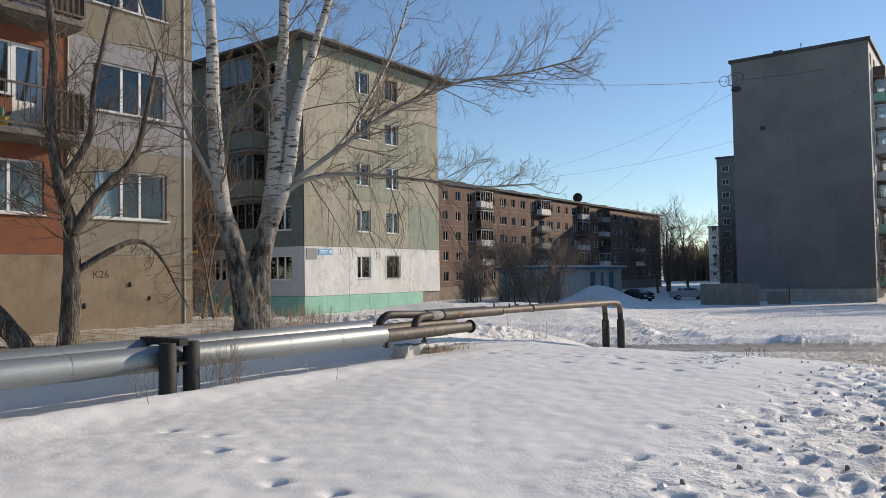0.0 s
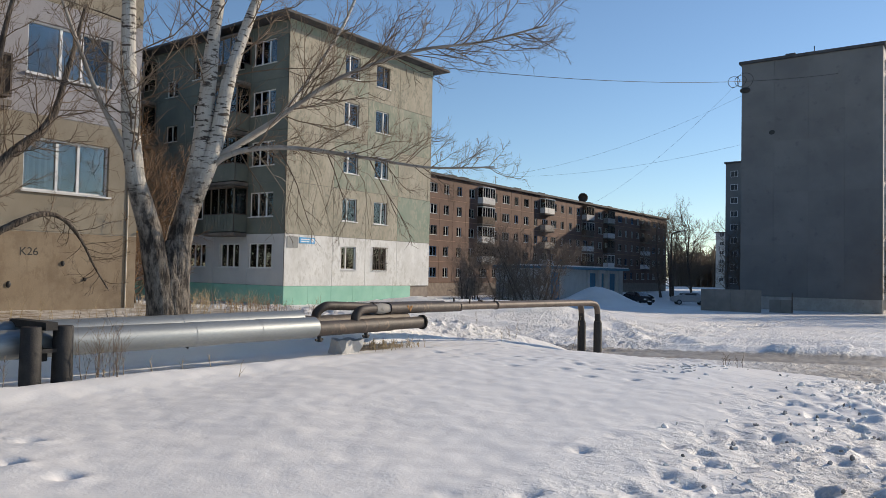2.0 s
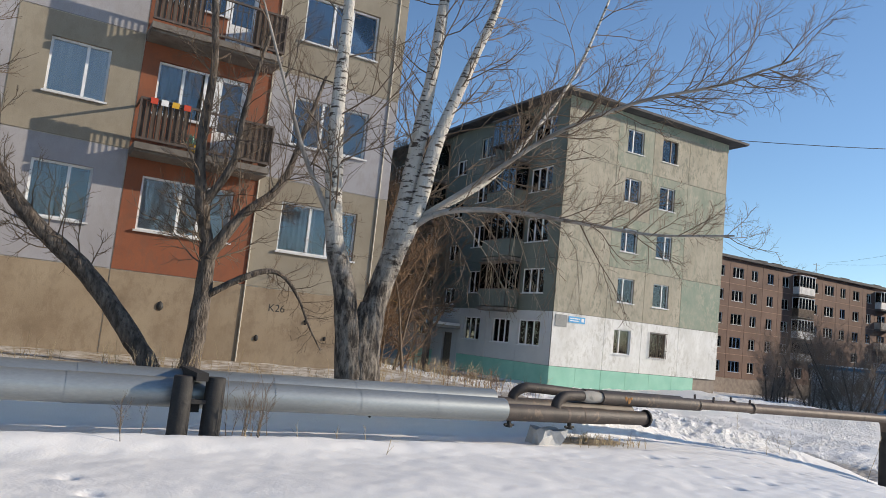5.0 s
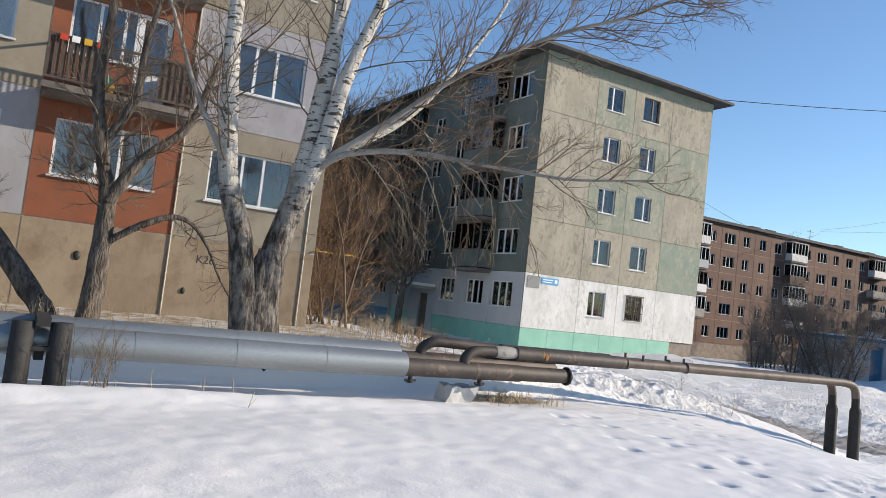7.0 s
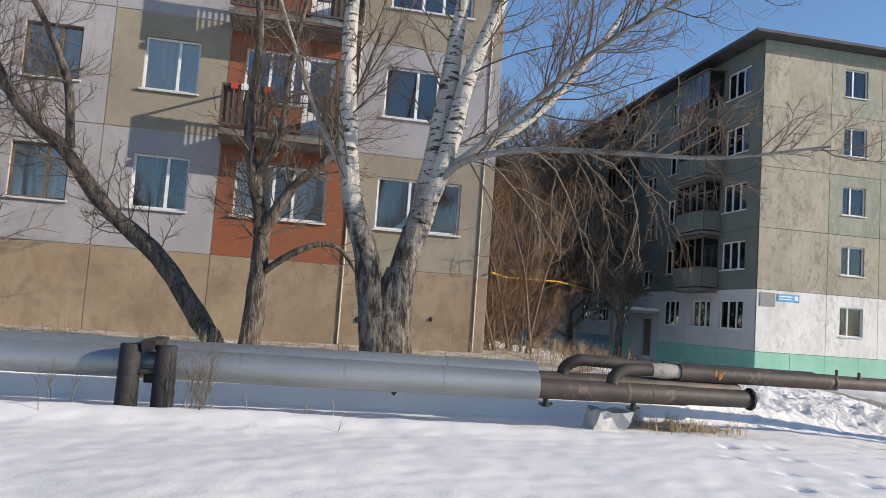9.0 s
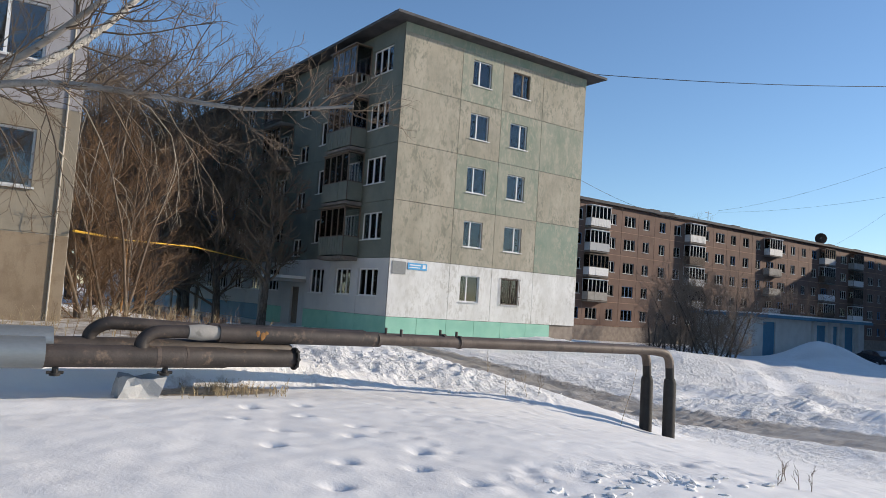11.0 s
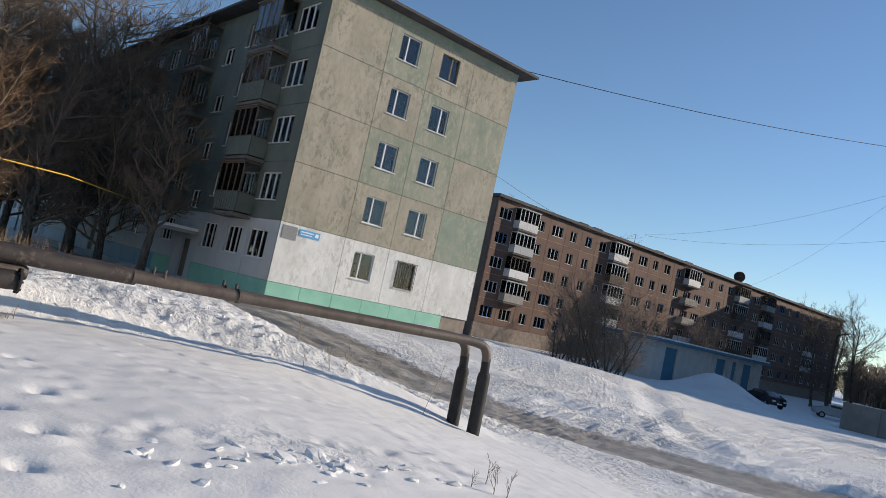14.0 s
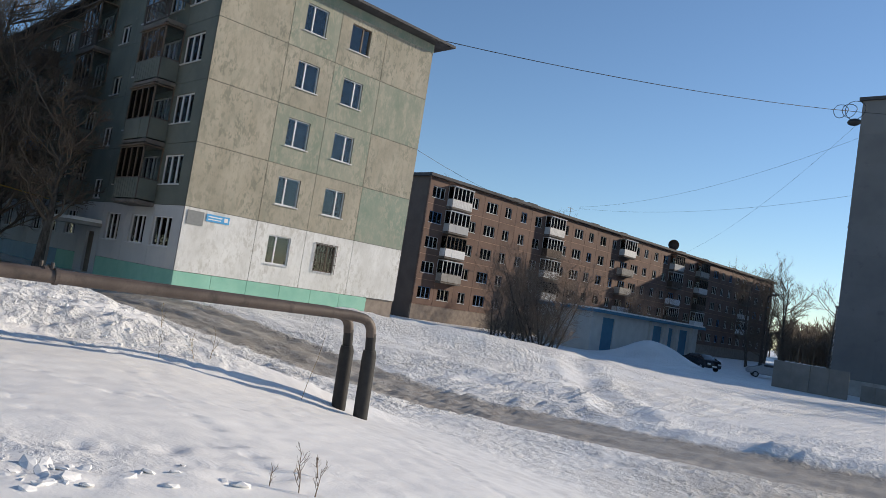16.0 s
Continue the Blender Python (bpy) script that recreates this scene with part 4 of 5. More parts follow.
bmesh.ops.create_icosphere(bm, subdivisions=2, radius=0.32, matrix=Matrix.Translation((-18.5, TY0, 16.9)) @ Matrix.Diagonal((1, 0.1, 0.8, 1)))
part("wall_hole", bm, BLACKBAR, tower)


def far_block(x0, x1, y0, y1, z1, label, mat=TOWERGREY):
    """A far block: panels, storeys and windows on the faces that show."""
    t = thing("apartment_block", label, "apartment block", "far blocks")
    bm = bmesh.new()
    box(bm, x0, x1, y0, y1, -3.4, z1)
    part("wall", bm, mat, t)
    bm = bmesh.new()
    box(bm, x0 - 0.3, x1 + 0.3, y0 - 0.3, y1 + 0.3, z1 + 0.002, z1 + 0.35)
    part("roof", bm, ROOF, t)
    F1, F2 = Face((0, y0, 0), (1, 0, 0), (0, -1, 0)), Face((x1, 0, 0), (0, 1, 0), (1, 0, 0))
    for F, a, b in ((F1, x0, x1), (F2, y0, y1)):
        n = max(2, int((b - a) / 3.4))
        for k in range(n):
            for r in range(int((z1 + 2) / 2.82)):
                m, z = a + (b - a) * (k + 0.5) / n, -1.2 + 2.82 * r
                bm = bmesh.new()
                F.box(bm, m - 0.75, m + 0.75, z + 0.9, z + 2.2, 0.004, 0.03)
                w = part("window", bm, PVC, t)
                bm = bmesh.new()
                F.box(bm, m - 0.66, m - 0.03, z + 0.98, z + 2.12, 0.031, 0.036)
                F.box(bm, m + 0.03, m + 0.66, z + 0.98, z + 2.12, 0.031, 0.036)
                # opaque pane, the unlit room's darkness painted on it
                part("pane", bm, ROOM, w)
    return t


far_block(-21.0, -7.4, 138.0, 186.0, 25.6, "far grey nine-storey block behind the tower")
far_block(-45.1, -31.0, 163.0, 214.0, 25.2, "far grey block with small windows")
far_block(-70.0, -52.0, 240.0, 262.0, 15.0, "distant pale block beyond the trees", TOWERLIGHT)

# ---- heating pipes ----
def ring_flange(bm, p, axis, r, w):
    a = Vector(axis).normalized() * w / 2
    tube(bm, [Vector(p) - a, Vector(p) + a], r, 20)


pipes = thing("heating_pipe", "heating pipe clad in galvanised sheet, bare dark end", "pipe", "heating pipes")
for k in range(26):
    y0, y1 = 10.45 - 1.25 * (k + 1), 10.45 - 1.25 * k
    z0, z1 = -0.105 - 0.004 * (y0 - 4), -0.105 - 0.004 * (y1 - 4)
    bm = bmesh.new()
    tube(bm, [(-8.6, y0, z0), (-8.6, y1 + 0.03, z1)], [0.188, 0.184], 32, False)
    smooth(part("cladding_sheet", bm, TIN, pipes))
bm = bmesh.new()
tube(bm, [(-8.6, 10.3, -0.165), (-8.6, 12.6, -0.165), (-8.6, 12.66, -0.165), (-8.6, 13.5, -0.165), (-8.6, 13.58, -0.165), (-8.6, 13.62, -0.165)], [0.135, 0.135, 0.122, 0.122, 0.115, 0.08], 24)
smooth(part("bare_pipe", bm, PIPE, pipes, "dark tarred pipe end with a cap"))
bm = bmesh.new()
ring_flange(bm, (-8.6, 10.47, -0.16), (0, 1, 0), 0.15, 0.04)
ring_flange(bm, (-8.6, 11.75, -0.165), (0, 1, 0), 0.138, 0.05)
ring_flange(bm, (-8.6, 12.1, -0.165), (0, 1, 0), 0.138, 0.03)
part("clamp", bm, PIPELIGHT, pipes)
bm = bmesh.new()
ring_flange(bm, (-8.6, 13.60, -0.165), (0, 1, 0), 0.155, 0.025)
for k in range(8):
    a = k * math.pi / 4
    tube(bm, [(-8.6 + 0.138 * math.cos(a), 13.57, -0.165 + 0.138 * math.sin(a)), (-8.6 + 0.138 * math.cos(a), 13.63, -0.165 + 0.138 * math.sin(a))], 0.014, 6)
part("end_flange", bm, RUBBER, pipes, "bolted black blind flange")
for y in (10.62, 11.86):
    bm = bmesh.new()
    tube(bm, [(-8.6, y, -0.28), (-8.6, y, -0.40)], 0.035, 10)
    ring_flange(bm, (-8.6, y, -0.38), (0, 0, 1), 0.06, 0.03)
    tube(bm, [(-8.6, y - 0.09, -0.36), (-8.6, y + 0.09, -0.36)], 0.02, 8)
    part("drain_valve", bm, RUBBER, pipes)
bm = bmesh.new()
tube(bm, curve_through([(-8.6, 11.55, -0.1), (-8.6, 11.56, 0.03), (-8.6, 11.68, 0.13), (-8.6, 11.9, 0.155), (-8.6, 12.25, 0.155)], 6), 0.085, 16)
smooth(part("riser_bend", bm, PIPE, pipes))
bm = bmesh.new()
tube(bm, [(-8.6, 12.1, 0.155), (-8.6, 12.25, 0.155), (-8.6, 12.3, 0.155), (-8.6, 12.55, 0.155)], [0.09, 0.105, 0.105, 0.08], 16)
smooth(part("reducer", bm, CONCRETE, pipes, "pale grey reducer sleeve"))
UP = [(-8.6, 12.5, 0.15), (-8.58, 15.6, 0.13), (-8.16, 20.71, 0.11), (-8.11, 21.01, 0.07), (-8.10, 21.14, -0.04), (-8.10, 21.18, -0.2), (-8.10, 21.21, -1.75)]


def upper_pipe(parent, dx, cut):
    path = curve_through([(x + dx, y - cut, z) for x, y, z in UP[:3]], 8) + curve_through([(x + dx, y - cut, z) for x, y, z in UP[2:6]], 4)[1:]
    bm = bmesh.new()
    tube(bm, [(-8.6 + dx, 12.5, 0.15), (-8.58 + dx, 14.9, 0.135)], 0.112, 18)
    smooth(part("insulated_pipe", bm, PIPE, parent))
    bm = bmesh.new()
    tube(bm, path, 0.083, 18)
    smooth(part("overhead_pipe", bm, PIPELIGHT, parent, "long brown overhead pipe"))
    bm = bmesh.new()
    tube(bm, [(UP[5][0] + dx, 21.18 - cut, -0.15), (UP[6][0] + dx, 21.21 - cut, -0.5)], 0.083, 16)
    tube(bm, [(UP[6][0] + dx, 21.20 - cut, -0.42), (UP[6][0] + dx, 21.21 - cut, -0.5), (UP[6][0] + dx, 21.23 - cut, -1.9)], [0.10, 0.118, 0.122], 16)
    smooth(part("riser_leg", bm, RUBBER, parent, "leg wrapped in black bitumen"))
    for y in (14.9, 16.4):
        bm = bmesh.new()
        ring_flange(bm, (-8.56 + dx if y < 15 else -8.53 + dx, y, 0.132), (0, 1, 0), 0.105, 0.05)
        part("collar", bm, RUSTDARK, parent)
    for y in (15.3, 16.35):
        bm = bmesh.new()
        tube(bm, [(-8.55 + dx, y, 0.18), (-8.55 + dx, y, 0.30)], 0.022, 8)
        part("stub", bm, RUSTDARK, parent)


upper_pipe(pipes, 0.0, 0.0)
bm = bmesh.new()
for u, z, w in ((13.0, 0.165, 0.045), (13.07, 0.14, 0.05), (13.12, 0.165, 0.04), (13.06, 0.105, 0.03)):
    bmesh.ops.create_icosphere(bm, subdivisions=2, radius=1.0, matrix=Matrix.Translation((-8.489 if z > 0.16 else -8.486, u, z)) @ Matrix.Diagonal((0.006, w * 0.75, w, 1)))
part("rust_patch", bm, RUST, pipes)
back = thing("heating_pipe", "second heating pipe clad in galvanised sheet", "pipe", "heating pipes")
for k in range(26):
    y0, y1 = 10.6 - 1.25 * (k + 1), 10.6 - 1.25 * k
    bm = bmesh.new()
    tube(bm, [(-9.15, y0, -0.04), (-9.15, y1 + 0.03, -0.04)], [0.188, 0.184], 32, False)
    smooth(part("cladding_sheet", bm, TIN, back))
bm = bmesh.new()
tube(bm, [(-9.15, 10.4, -0.1), (-9.15, 13.7, -0.1), (-9.15, 13.78, -0.1)], [0.13, 0.13, 0.08], 20)
smooth(part("bare_pipe", bm, PIPE, back))
bm = bmesh.new()
tube(bm, curve_through([(-9.15, 11.05, -0.05), (-9.14, 11.06, 0.08), (-9.1, 11.2, 0.19), (-9.08, 11.45, 0.21), (-9.05, 12.55, 0.16)], 6), 0.085, 16)
smooth(part("riser_bend", bm, PIPE, back))
upper_pipe(back, -0.45, 0.12)
support = thing("pipe_support", "pair of black stub posts with a steel yoke under the pipes", "pipe support", at=(-8.28, 5.68, -0.62))
for dy in (-0.2, 0.19):
    bm = bmesh.new()
    tube(bm, [(0, dy, -0.1), (0, dy, 0.02), (0, dy, 0.74), (0, dy, 0.75)], [0.13, 0.125, 0.118, 0.105], 20)
    smooth(part("post", bm, RUBBER, support))
bm = bmesh.new()
box(bm, -0.9, 0.10, -0.075, 0.07, 0.70, 0.80)
box(bm, -0.9, -0.1, -0.05, 0.05, 0.3, 0.4)
box(bm, -0.05, 0.06, -0.14, 0.12, 0.42, 0.47)
part("yoke", bm, RUBBER, support)

pot = thing("flower_pot", "green plant in a yellow pot on the balcony", "flower pot", at=(BX + 0.72, 6.55, bz[1] + 0.034))
bm = bmesh.new()
tube(bm, [(0, 0, 0), (0, 0, 0.02), (0, 0, 0.2)], [0.08, 0.085, 0.12], 12)
part("pot", bm, YELLOW, pot)
bm = bmesh.new()
pr = random.Random(2)
for k in range(26):
    a, e = pr.uniform(0, 6.28), pr.uniform(0.2, 1.2)
    d = Vector((math.cos(a) * math.cos(e), math.sin(a) * math.cos(e), math.sin(e)))
    q = d.orthogonal().normalized() * 0.03
    f = [bm.verts.new(Vector((0, 0, 0.18)) + v) for v in (d * 0.04, d * 0.16 + q, d * 0.3, d * 0.16 - q)]
    bm.faces.new(f)
part("leaves", bm, MINT, pot)
for k, (u, m) in enumerate(((5.5, REDPAINT), (5.72, WHITEBAR), (5.95, YELLOW), (6.2, REDPAINT))):
    c = thing("hanging_cloth", "small cloth hung over the balcony rail", "cloth", "cloths on the rail", at=(BX + 0.9, u, bz[1] + 1.035))
    bm = bmesh.new()
    box(bm, -0.05, 0.045, 0, 0.15, 0.0, 0.012)
    box(bm, 0.045, 0.055, 0, 0.15, -0.12, 0.012)
    part("cloth", bm, m, c)

block = thing("concrete_block", "pale snow-dusted concrete block under the valve", "concrete block", at=(-8.95, 11.72, -0.68))
bm = bmesh.new()
box(bm, -0.16, 0.2, -0.34, 0.14, -0.25, 0.24)
bmesh.ops.subdivide_edges(bm, edges=bm.edges[:], cuts=3, use_grid_fill=True)
for v in bm.verts:
    v.co += Vector((noise.noise(v.co * 7), noise.noise(v.co * 7 + Vector((5, 0, 0))), noise.noise(v.co * 6 + Vector((0, 9, 0))))) * 0.07 + Vector((0.3, 0.1, 0)) * v.co.z * 0.8
part("block", bm, SIDE_WHITE, block)


# ---- trees ----
class Twigs:
    """Gathers many thin tapering tubes into one mesh."""

    def __init__(self):
        self.v, self.f = [], []

    def tube(self, pts, r0, r1, sides=3):
        n = len(pts)
        base = len(self.v)
        d = (pts[-1] - pts[0]).normalized()
        side = d.orthogonal().normalized()
        up = d.cross(side)
        for k, p in enumerate(pts):
            r = r0 + (r1 - r0) * k / (n - 1)
            for i in range(sides):
                a = 2 * math.pi * i / sides
                self.v.append(p + side * (math.cos(a) * r) + up * (math.sin(a) * r))
        for k in range(n - 1):
            for i in range(sides):
                a, b = base + k * sides + i, base + k * sides + (i + 1) % sides
                self.f.append((a, b, b + sides, a + sides))

    def grow(self, g, p, d, length, r, depth, droop=0.0, kids=5, bend=0.25, spread=0.8, lift=0.15):
        """A branch with side branches, bending as it goes."""
        pts, n = [p], 4 if depth else 3
        d = d.normalized()
        for k in range(n):
            d = (d + Vector((g.uniform(-bend, bend), g.uniform(-bend, bend), g.uniform(-bend, bend) + lift - droop * (k + 1) / n))).normalized()
            pts.append(pts[-1] + d * (length / n))
        self.tube(pts, r, r * 0.35 if depth else r * 0.5, 5 if r > 0.03 else 3)
        if depth <= 0:
            return
        for k in range(kids):
            t = 0.2 + 0.8 * (k + g.random()) / kids
            i = min(int(t * n), n - 1)
            q = pts[i].lerp(pts[i + 1], t * n - i)
            a = (pts[i + 1] - pts[i]).normalized()
            s = a.orthogonal().normalized()
            s.rotate(Matrix.Rotation(g.uniform(0, 6.28), 3, a))
            self.grow(g, q, a * g.uniform(0.5, 0.9) + s * spread * g.uniform(0.6, 1.1), length * g.uniform(0.38, 0.62) * (1.15 - 0.5 * t), r * 0.5, depth - 1, droop, kids, bend, spread, lift)

    def part(self, name, material, parent, label=""):
        me = bpy.data.meshes.new(name)
        me.from_pydata([tuple(v) for v in self.v], [], self.f)
        me.materials.append(material)
        ob = smooth(new(name, me))
        ob.parent = parent
        return tagged(ob, label) if label else ob


def limb(parent, name, pts, r0, r1, mat, flare=0.0, sides=14, seed=0, knots=0.1):
    path = curve_through(pts, 7)
    n = len(path)
    bm = bmesh.new()
    radii = [(r0 + (r1 - r0) * k / (n - 1)) * (1 + flare * max(0, 1 - k / 5) ** 2) for k in range(n)]
    tube(bm, path, radii, sides)
    for v in bm.verts:
        c = noise.noise(v.co * 2.2 + Vector((seed, 0, 0))) * knots + noise.noise(Vector((v.co.x * 9, v.co.y * 9, v.co.z * 1.2))) * knots * 0.7
        k = min(range(n), key=lambda i: (path[i] - v.co).length_squared)
        v.co += (v.co - path[k]) * c * 1.4
    return smooth(part(name, bm, mat, parent)), path


def dress(tw, g, path, start, count, length, r, depth, droop=0.0, kids=5, toward=None, lift=0.12):
    """Side branches along a limb."""
    n = len(path)
    for k in range(count):
        t = start + (1 - start) * (k + g.random()) / count
        i = min(int(t * (n - 1)), n - 2)
        a = (path[i + 1] - path[i]).normalized()
        s = a.orthogonal().normalized()
        s.rotate(Matrix.Rotation(g.uniform(0, 6.28), 3, a))
        if toward:
            s = (s + Vector(toward)).normalized()
        tw.grow(g, path[i], a * 0.6 + s, length * g.uniform(0.6, 1.15), r * (1.1 - 0.5 * t), depth, droop, kids, lift=lift)


g = random.Random(3)
birch = thing("birch_tree", "old birch with three white trunks and a dark furrowed foot", "tree")
bx, by = -10.3, 8.65
_, foot = limb(birch, "trunk_foot", [(bx, by, -0.9), (bx, by, 0.1), (bx, by + 0.02, 0.9), (bx, by + 0.06, 1.35)], 0.41, 0.12, BIRCH, 0.10, 26, 1, 0.22)
_, t1 = limb(birch, "trunk", [(bx + 0.06, by - 0.12, -0.1), (bx + 0.02, by - 0.28, 0.9), (bx, by - 0.42, 1.6), (bx, by - 0.70, 2.5), (bx, by - 0.86, 4.0), (bx, by - 0.90, 5.4), (bx - 0.3, by - 0.8, 8.0), (bx - 0.5, by - 0.7, 11.5)], 0.24, 0.05, BIRCH, 0.2, 14, 2, 0.1)
_, t2 = limb(birch, "trunk", [(bx, by + 0.12, -0.1), (bx, by + 0.14, 0.8), (bx, by + 0.2, 1.4), (bx + 0.05, by + 0.45, 2.45), (bx + 0.05, by + 0.56, 3.3), (bx, by + 0.72, 4.7), (bx, by + 0.85, 6.0), (bx - 0.2, by + 1.1, 8.5), (bx - 0.3, by + 1.4, 11.5)], 0.27, 0.05, BIRCH, 0.2, 14, 3, 0.1)
_, t3 = limb(birch, "trunk", [(bx + 0.12, by + 0.36, 2.1), (bx + 0.25, by + 0.68, 3.1), (bx + 0.25, by + 0.95, 4.4), (bx + 0.25, by + 1.4, 5.7), (bx + 0.4, by + 1.9, 7.4), (bx + 0.5, by + 2.2, 10.0)], 0.17, 0.04, BIRCH, 0.0, 12, 4, 0.08)
_, l1 = limb(birch, "limb", [(bx + 0.2, by + 0.55, 2.65), (bx + 0.6, by + 0.95, 3.0), (bx + 1.2, by + 1.75, 3.12), (bx + 2.1, by + 2.75, 3.0), (bx + 2.9, by + 3.6, 2.88), (bx + 3.75, by + 4.5, 2.95)], 0.062, 0.014, BIRCHLIMB, 0.0, 8, 5, 0.08)
_, l2 = limb(birch, "limb", [(bx + 0.2, by + 0.55, 2.75), (bx + 0.8, by + 1.5, 3.6), (bx + 1.6, by + 2.4, 4.5), (bx + 2.7, by + 3.25, 5.05), (bx + 4.0, by + 3.6, 5.1), (bx + 5.3, by + 3.7, 5.2)], 0.055, 0.012, BIRCHLIMB, 0.0, 8, 6, 0.08)
_, l3 = limb(birch, "limb", [(bx + 0.3, by + 0.8, 2.95), (bx + 0.45, by + 1.9, 3.75), (bx + 0.45, by + 2.7, 4.7), (bx + 0.6, by + 3.6, 6.2), (bx + 0.8, by + 4.2, 8.0)], 0.065, 0.02, BIRCH, 0.0, 8, 7, 0.08)
_, l4 = limb(birch, "limb", [(bx, by - 0.72, 2.55), (bx - 0.1, by - 1.3, 3.6), (bx - 0.2, by - 1.7, 4.6), (bx - 0.3, by - 2.4, 6.4)], 0.055, 0.015, BIRCHLIMB, 0.0, 8, 8, 0.08)
tw = Twigs()
dress(tw, g, l1, 0.22, 40, 1.0, 0.015, 2, 0.08, 6, (0.1, 0.3, 0.1))
dress(tw, g, l2, 0.25, 46, 1.25, 0.016, 2, 0.05, 6, (0.3, 0.2, 0.1))
dress(tw, g, l3, 0.25, 20, 1.4, 0.018, 2, 0.05, 5)
dress(tw, g, l4, 0.25, 14, 1.2, 0.016, 2, 0.05, 5)
dress(tw, g, t1, 0.42, 22, 1.7, 0.022, 2, 0.02, 5)
dress(tw, g, t2, 0.46, 22, 1.7, 0.022, 2, 0.02, 5)
dress(tw, g, t3, 0.40, 20, 1.5, 0.02, 2, 0.02, 5)
for path, t, d in ((l1, 0.35, (0.3, 0.6, -1.0)), (l1, 0.5, (0.1, 1.0, -0.9)), (l1, 0.2, (0.1, 0.5, -1.0)), (l1, 0.62, (0.3, 0.6, -0.8))):
    tw.grow(g, path[int(t * (len(path) - 1))], Vector(d), 1.5, 0.016, 2, 0.25, 5, 0.2, 0.7, 0.0)
tw.part("crown", TWIG, birch, "fine bare brown twigs")
# hanging sprays, made pale in colour to look sunlit
for path, t, d in ((l1, 0.28, (0.0, 0.6, -0.3)), (l1, 0.40, (0.1, 0.8, -0.4)), (l1, 0.52, (0.0, 0.9, -0.5)), (l3, 0.3, (0.0, 0.9, -0.3))):
    hang = Twigs()
    hang.grow(g, path[int(t * (len(path) - 1))], Vector(d), 1.7, 0.012, 2, 0.5, 4, 0.3, 0.5, 0.0)
    hang.part("hanging_spray", TWIGSUNLIT, birch, "hanging twigs with sunlight painted in as a pale colour")

elm = thing("elm_tree", "dark crooked elm with a low side branch", "tree")
ex, ey = -13.1, 6.56
_, e1 = limb(elm, "trunk", [(ex, ey - 0.06, -0.5), (ex, ey, 0.4), (ex, ey + 0.03, 1.35), (ex, ey, 2.05), (ex, ey - 0.18, 2.8), (ex, ey - 0.38, 3.95), (ex, ey - 0.35, 5.7), (ex, ey - 0.6, 7.5)], 0.21, 0.05, BARK, 0.35, 14, 11, 0.14)
_, e2 = limb(elm, "limb", [(ex + 0.05, ey + 0.02, 1.95), (ex + 0.2, ey + 0.5, 2.8), (ex + 0.25, ey + 1.15, 3.5), (ex + 0.2, ey + 1.5, 4.6), (ex, ey + 1.9, 6.0)], 0.12, 0.03, BARK, 0.0, 10, 12, 0.1)
_, e3 = limb(elm, "limb", [(ex + 0.06, ey + 0.08, 1.22), (ex + 0.3, ey + 0.6, 1.6), (ex + 0.35, ey + 1.1, 1.82), (ex + 0.4, ey + 1.45, 1.72), (ex + 0.45, ey + 1.75, 1.35), (ex + 0.5, ey + 2.0, 0.85), (ex + 0.5, ey + 2.3, 0.4)], 0.07, 0.01, BARK, 0.0, 10, 13, 0.16)
_, e4 = limb(elm, "limb", [(ex, ey - 0.2, 2.9), (ex + 0.3, ey + 0.2, 3.8), (ex + 0.4, ey + 0.25, 4.8), (ex + 0.6, ey + 0.5, 6.4)], 0.09, 0.03, BARK, 0.0, 8, 14, 0.1)
tw = Twigs()
dress(tw, g, e1, 0.36, 46, 1.2, 0.02, 2, 0.03, 5)
dress(tw, g, e2, 0.15, 36, 1.1, 0.017, 2, 0.03, 5)
dress(tw, g, e3, 0.3, 24, 0.7, 0.013, 2, 0.0, 4)
dress(tw, g, e4, 0.1, 28, 1.1, 0.016, 2, 0.03, 5)
tw.part("crown", TWIG, elm)

leaner = thing("leaning_tree", "dark tree leaning far over along the house wall", "tree")
_, k1 = limb(leaner, "trunk", [(-13.5, 5.95, -0.4), (-13.6, 5.7, 0.1), (-14.0, 4.67, 1.39), (-14.1, 3.62, 2.26), (-14.2, 2.72, 3.33), (-14.2, 2.16, 3.75), (-14.2, 1.5, 4.6), (-14.0, 0.9, 6.2)], 0.22, 0.06, BARK, 0.25, 14, 21, 0.13)
_, k2 = limb(leaner, "limb", [(-14.2, 2.85, 3.35), (-14.1, 2.72, 4.5), (-14.0, 2.3, 5.5), (-14.0, 1.7, 6.5)], 0.10, 0.04, BARK, 0.0, 10, 22, 0.1)
tw = Twigs()
dress(tw, g, k1, 0.30, 54, 1.2, 0.02, 2, 0.02, 5, (0, 0, 0.4))
dress(tw, g, k2, 0.1, 14, 1.1, 0.017, 2, 0.02, 5)
tw.part("crown", TWIG, leaner)


